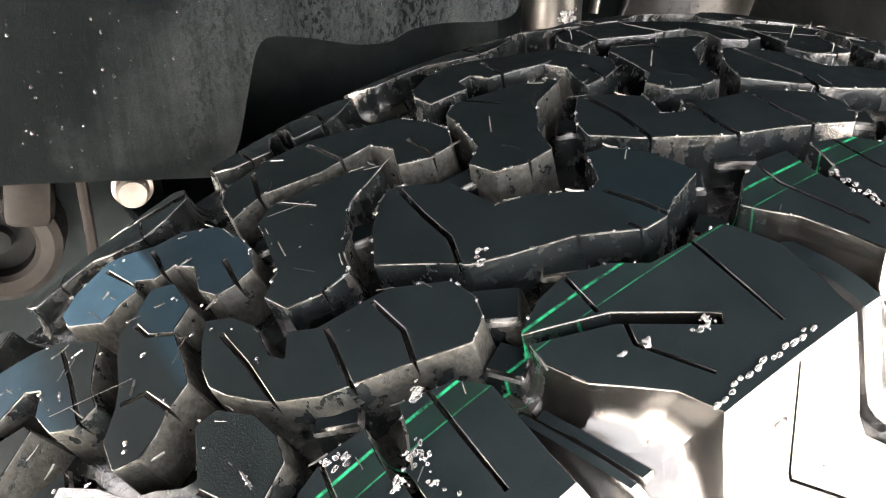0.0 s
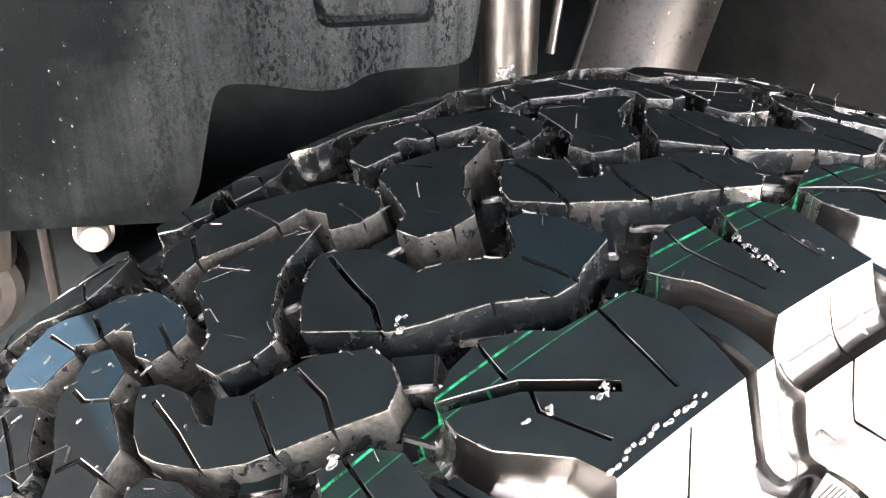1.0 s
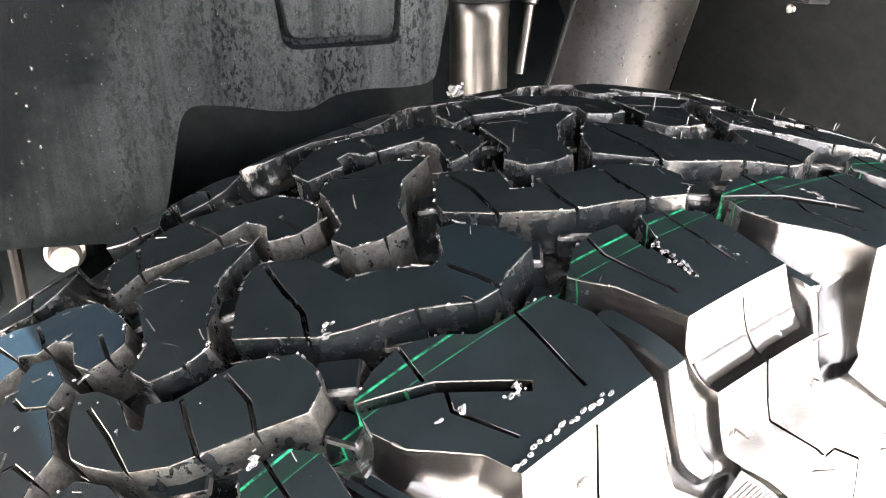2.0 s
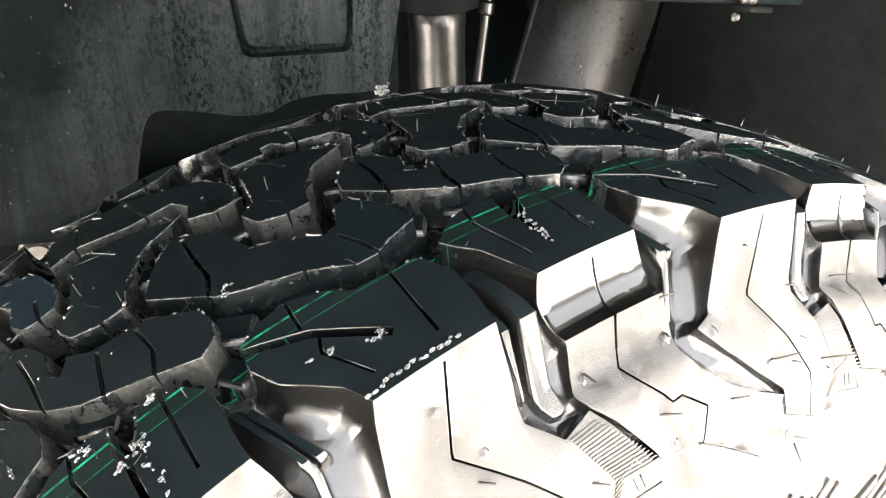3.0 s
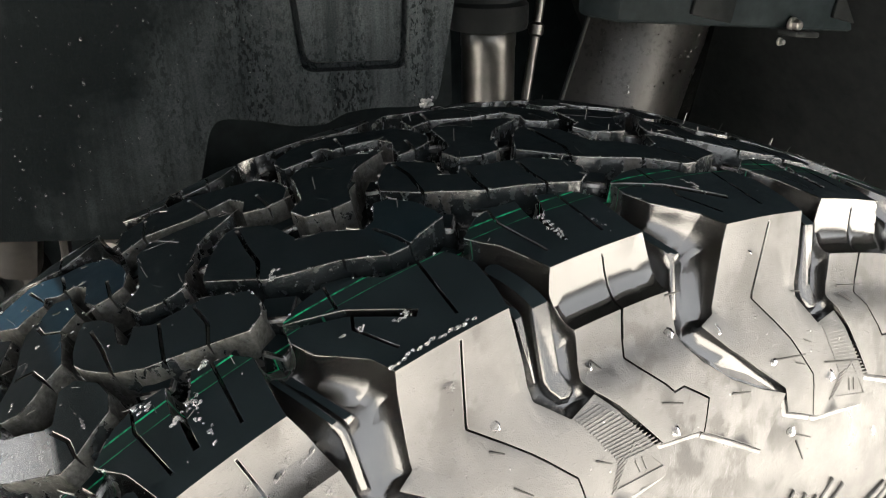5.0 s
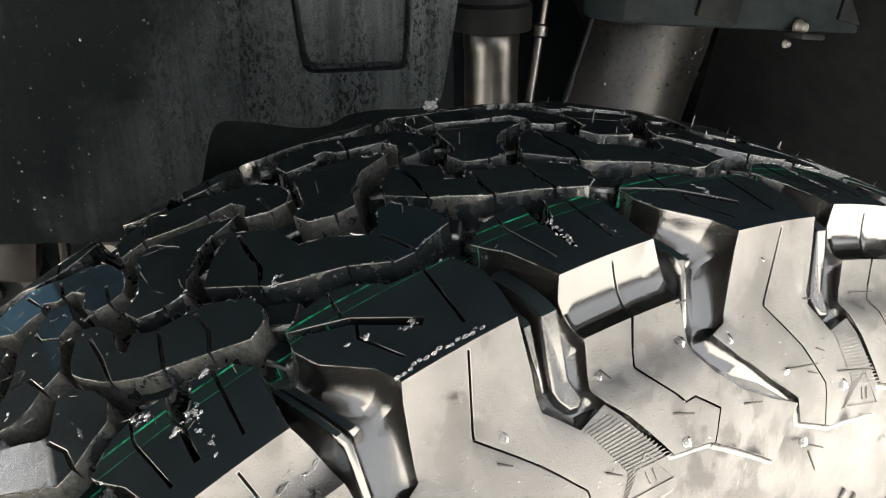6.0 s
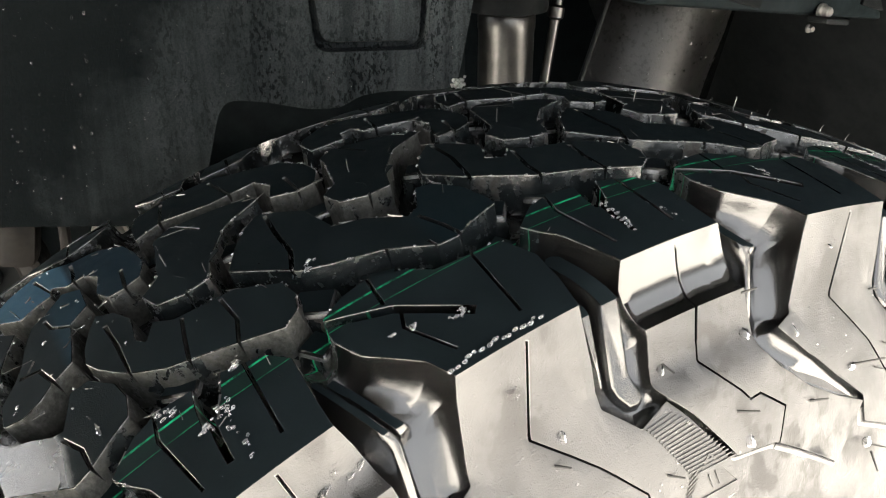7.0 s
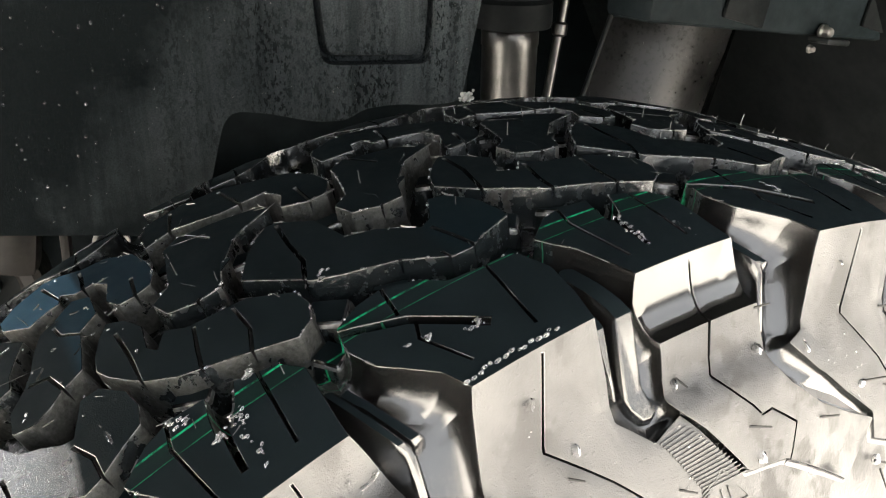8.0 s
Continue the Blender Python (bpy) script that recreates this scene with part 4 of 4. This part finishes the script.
def sidewall_hairs():
    """Short black vent stubs that lie bent on the sidewall, one pitch known, the others like it."""
    rng = random.Random(19)
    bm = bmesh.new()
    seen = (((-17.5, -135.7), (-12.0, -136.6)), ((-54.5, -147), (-52.5, -151)), ((34, -171.5), (48.8, -172.5)), ((68, -177), (86.7, -178.7)), ((-30, -171), (-22, -173.8)),
            ((7.3, -178), (15.2, -179.4)), ((44, -200.5), (54.3, -203.8)), ((-103, -157), (-99.2, -160)), ((-65.4, -178.2), (-60.4, -181.1)), ((-100.3, -171.5), (-95.6, -176.3)),
            ((48, -204.5), (50.6, -211.5)), ((81.3, -148), (92.4, -149.6)))

    def stub(a, b, k, radius):
        foot, tip, deep = on_tyre(*a, 0, SIDE_A), on_tyre(*b, 0, SIDE_A), on_tyre(*a, 1, SIDE_A)
        out = (foot - deep).normalized() if (foot - deep).length > 1e-4 else Vector((0, -1, 0))
        way = tip - foot
        hair(bm, turned(foot + out * 0.0003, k), turned((way + out * way.length * 0.3).normalized(), k), Vector((0, 0, 0)), way.length, radius)

    for a, b in seen:
        stub(a, b, 0, 0.00042)
    for k in range(1, UNITS):
        for _ in range(4):
            s, v = on_sidewall(rng)
            stub((s, v), (s + rng.uniform(3, 7), v - rng.uniform(0.5, 4)), k, 0.0004)
    return bm


tagged(part("sidewall_hairs", sidewall_hairs(), STUB, tyre, "short black rubber stubs"), kind="stuff")


# ---- water ----
def drop(bm, at, up, size, squash=0.55, long=1.0, along_way=Vector((0, 0, 1)), uneven=0.0):
    up = up.normalized()
    side = up.cross(along_way)
    side = side.normalized() if side.length > 1e-3 else up.orthogonal().normalized()
    fore = side.cross(up)
    m = Matrix((side, fore, up)).transposed().to_4x4()
    m.translation = at + up * size * squash * 0.25
    made = bmesh.ops.create_icosphere(bm, subdivisions=2, radius=1.0, matrix=m @ Matrix.Diagonal((size, size * long, size * squash, 1)))
    if uneven:
        for v in made["verts"]:
            v.co += (v.co - m.translation) * uneven * noise.noise(v.co * 1400)


def put_drop(bm, s, v, size, squash=0.55, long=1.0, run=False, side=SIDE_A, uneven=0.0):
    """A drop on the tyre's skin; run: drawn out round the tyre, not downwards."""
    foot, deep = on_tyre(s, v, 0.0, side), on_tyre(s, v, 1, side)
    drop(bm, AXLE + foot, foot - deep, size / 1000, squash, long, Vector((1, 0.15, 0.2)) if run else Vector((0, 0, 1)), uneven)


def tyre_beads():
    rng = random.Random(13)
    bm = bmesh.new()
    # clusters in the slots and on the shoulder blocks
    for s, v, n, ds, dv, size in ((-42, -86, 12, 0.9, 2.2, 0.5), (-43, -94, 16, 0.9, 3.0, 0.55), (-106.5, -99, 16, 1.6, 0.8, 0.5), (-118.3, -95.7, 3, 0.5, 0.3, 0.8), (-125.3, -94.2, 3, 0.3, 0.3, 0.55),
                                  (-163, -70, 6, 1.4, 1.4, 0.6), (-184.5, -71, 11, 1.6, 1.4, 0.55), (-177.5, -84.5, 8, 1.0, 1.2, 0.6), (-171.5, -83, 12, 1.2, 2.0, 0.52), (-172, -92, 14, 0.7, 4.0, 0.5),
                                  (-128, -49, 6, 1.6, 1.6, 0.6), (26, -92, 12, 1.0, 3.2, 0.5), (92, -92, 10, 1.0, 3.2, 0.5), (-27, -96, 8, 0.5, 3.0, 0.35)):
        for _ in range(n):
            put_drop(bm, s + rng.gauss(0, ds), v + rng.gauss(0, dv), size * rng.uniform(0.4, 1.3), rng.uniform(0.3, 0.7), rng.uniform(0.8, 2.0), uneven=1.3)
    for k in (-1, 0, 1):  # fine white beads, standing in for glints along the blocks' edges
        for outline in (BLOCK_A, BLOCK_B, BLOCK_C, BLOCK_D, BLOCK_G, moved(BLOCK_G, HALF), BLOCK_K, BLOCK_L):
            for _ in range(20):
                i, t = rng.randrange(len(outline)), rng.random()
                (s0, v0), (s1, v1) = outline[i - 1], outline[i]
                if v0 > -100 and v1 > -100:
                    put_drop(bm, s0 + (s1 - s0) * t + PITCH_SEEN * k, v0 + (v1 - v0) * t, rng.uniform(0.18, 0.5), 0.8, rng.uniform(0.8, 1.8), uneven=0.8)
    for i in range(15):  # a row of beads along the shoulder's edge
        t = (i + rng.uniform(-0.25, 0.25)) / 14
        put_drop(bm, -121 + 30 * t, -114.6 + rng.uniform(-0.5, 0.4) + (1.0 if rng.random() < 0.3 else 0.0), rng.uniform(0.42, 0.66), 0.9, rng.uniform(1.2, 2.0), run=True, uneven=0.35)
    return bm


tagged(part("glint_beads", tyre_beads(), BEAD_WATER, angle=60), "water beads on the tread, whitened for their glints", "soap suds", kind="stuff")


def tyre_drops():
    rng = random.Random(11)
    bm = bmesh.new()
    # drops hanging on the sidewall
    for s, v, size, long in ((-107, -130, 1.5, 2.0), (-97.4, -150.6, 1.5, 1.5), (-55.9, -148.2, 1.2, 1.3), (-18, -149, 1.9, 1.1), (-25, -158.5, 1.0, 2.2),
                             (-14.6, -160.5, 1.2, 1.8), (-26.3, -181.4, 2.1, 1.1), (25, -129, 1.0, 1.4), (5.2, -153.6, 1.3, 2.0), (33, -172, 1.8, 0.8), (71.4, -182, 2.2, 1.0), (44, -200, 2.2, 0.7), (113, -208, 1.4, 1.3),
                             (-165, -150, 1.4, 2.6), (-171, -143, 1.0, 1.6), (-158, -160, 1.2, 2.2), (-176, -152, 1.0, 1.6), (-180, -162, 1.1, 2.0), (-168, -168, 1.3, 1.4), (-184, -148, 0.9, 1.5)):
        put_drop(bm, s, v, size, 0.42, long, uneven=0.5)
    for s, v, size, long in ((-163.2, -122.5, 1.3, 2.0), (-155.6, -123.4, 0.9, 1.6), (-157.7, -130.5, 1.1, 2.2), (-151, -121.9, 0.9, 2.6), (-158.5, -120, 0.7, 1.4), (-172, -120, 0.9, 1.8),
                             (-154, -136, 1.0, 2.0), (-168.5, -126, 0.9, 1.8), (-176, -127, 1.1, 1.6), (-180, -119, 0.8, 1.5), (-165, -133, 0.8, 1.7)):
        put_drop(bm, s, v, size, 0.5, long, side=SIDE_B, uneven=0.6)
    for k in (-1, 0, 1):
        for _ in range(70):
            s, v = on_sidewall(rng)
            put_drop(bm, s + PITCH_SEEN * k, v, rng.uniform(0.15, 0.45), 0.45)
        for outline in (BLOCK_A, BLOCK_B, BLOCK_C, BLOCK_D, BLOCK_G, moved(BLOCK_G, HALF), BLOCK_K, BLOCK_L):
            for _ in range(26):
                s, v = rng.uniform(-215, 30), rng.uniform(-104, 50)
                if inside(outline, s, v):
                    put_drop(bm, s + PITCH_SEEN * k, v, rng.uniform(0.18, 0.42), 0.6)
    return bm


tagged(part("water_drops", tyre_drops(), WATER, angle=60), "clear water drops on the wet tyre", "water drops", kind="stuff")


def liner_drops():
    rng = random.Random(5)
    bm = bmesh.new()
    facing = Vector((-0.24, -0.97, 0))
    for _ in range(520):
        u, w = rng.uniform(-0.3, 0.115), rng.uniform(0.712, 0.9)
        if 0.0 < u < 0.095 and w > 0.8 or -0.08 < u and w < 0.783:
            continue
        drop(bm, panel_place(u, w, 0), facing, rng.choice((0.0002, 0.0003, 0.0003, 0.0004, 0.0004, 0.0005, 0.0006, 0.0008)), 0.7, rng.uniform(1.0, 1.6))
    for _ in range(90):  # and on the inner fender
        i, t, z = rng.randrange(2, 10), rng.random(), rng.uniform(0.72, 0.86)
        (x0, y0), (x1, y1) = FENDER_PLAN[i], FENDER_PLAN[i + 1]
        at = Vector((x0 + (x1 - x0) * t + 0.38 * (z - 0.76), y0 + (y1 - y0) * t, z))
        drop(bm, at, Vector((y1 - y0, x0 - x1, 0)), rng.choice((0.0005, 0.0008, 0.0012)), 0.7, rng.uniform(1.0, 1.5))
    return bm


tagged(part("water_droplets", liner_drops(), DROPLET, angle=60), "small water droplets on the liner and inner fender", "water drops", kind="stuff")


def foam_clump():
    """A lump of pale, wet foam left on the inner shoulder."""
    rng = random.Random(3)
    bm = bmesh.new()
    for _ in range(70):
        at = Vector((0.0032 + rng.gauss(0, 0.0011), 0.071 + rng.gauss(0, 0.0011), 0.4132 + abs(rng.gauss(0, 0.0014))))
        bmesh.ops.create_icosphere(bm, subdivisions=2, radius=rng.uniform(0.0005, 0.0013), matrix=Matrix.Translation(AXLE + at))
    return bm


FOAM = Nodes("wet pale foam")
FOAM.set(color=FOAM.mix(FOAM.noise(600.0, 3.0), (0.45, 0.44, 0.42), (0.85, 0.84, 0.8)), rough=0.12, coat=1.0, glass=0.35)
tagged(part("foam_clump", foam_clump(), FOAM.mat, angle=60), "small lump of pale wet foam on the tyre", "foam")
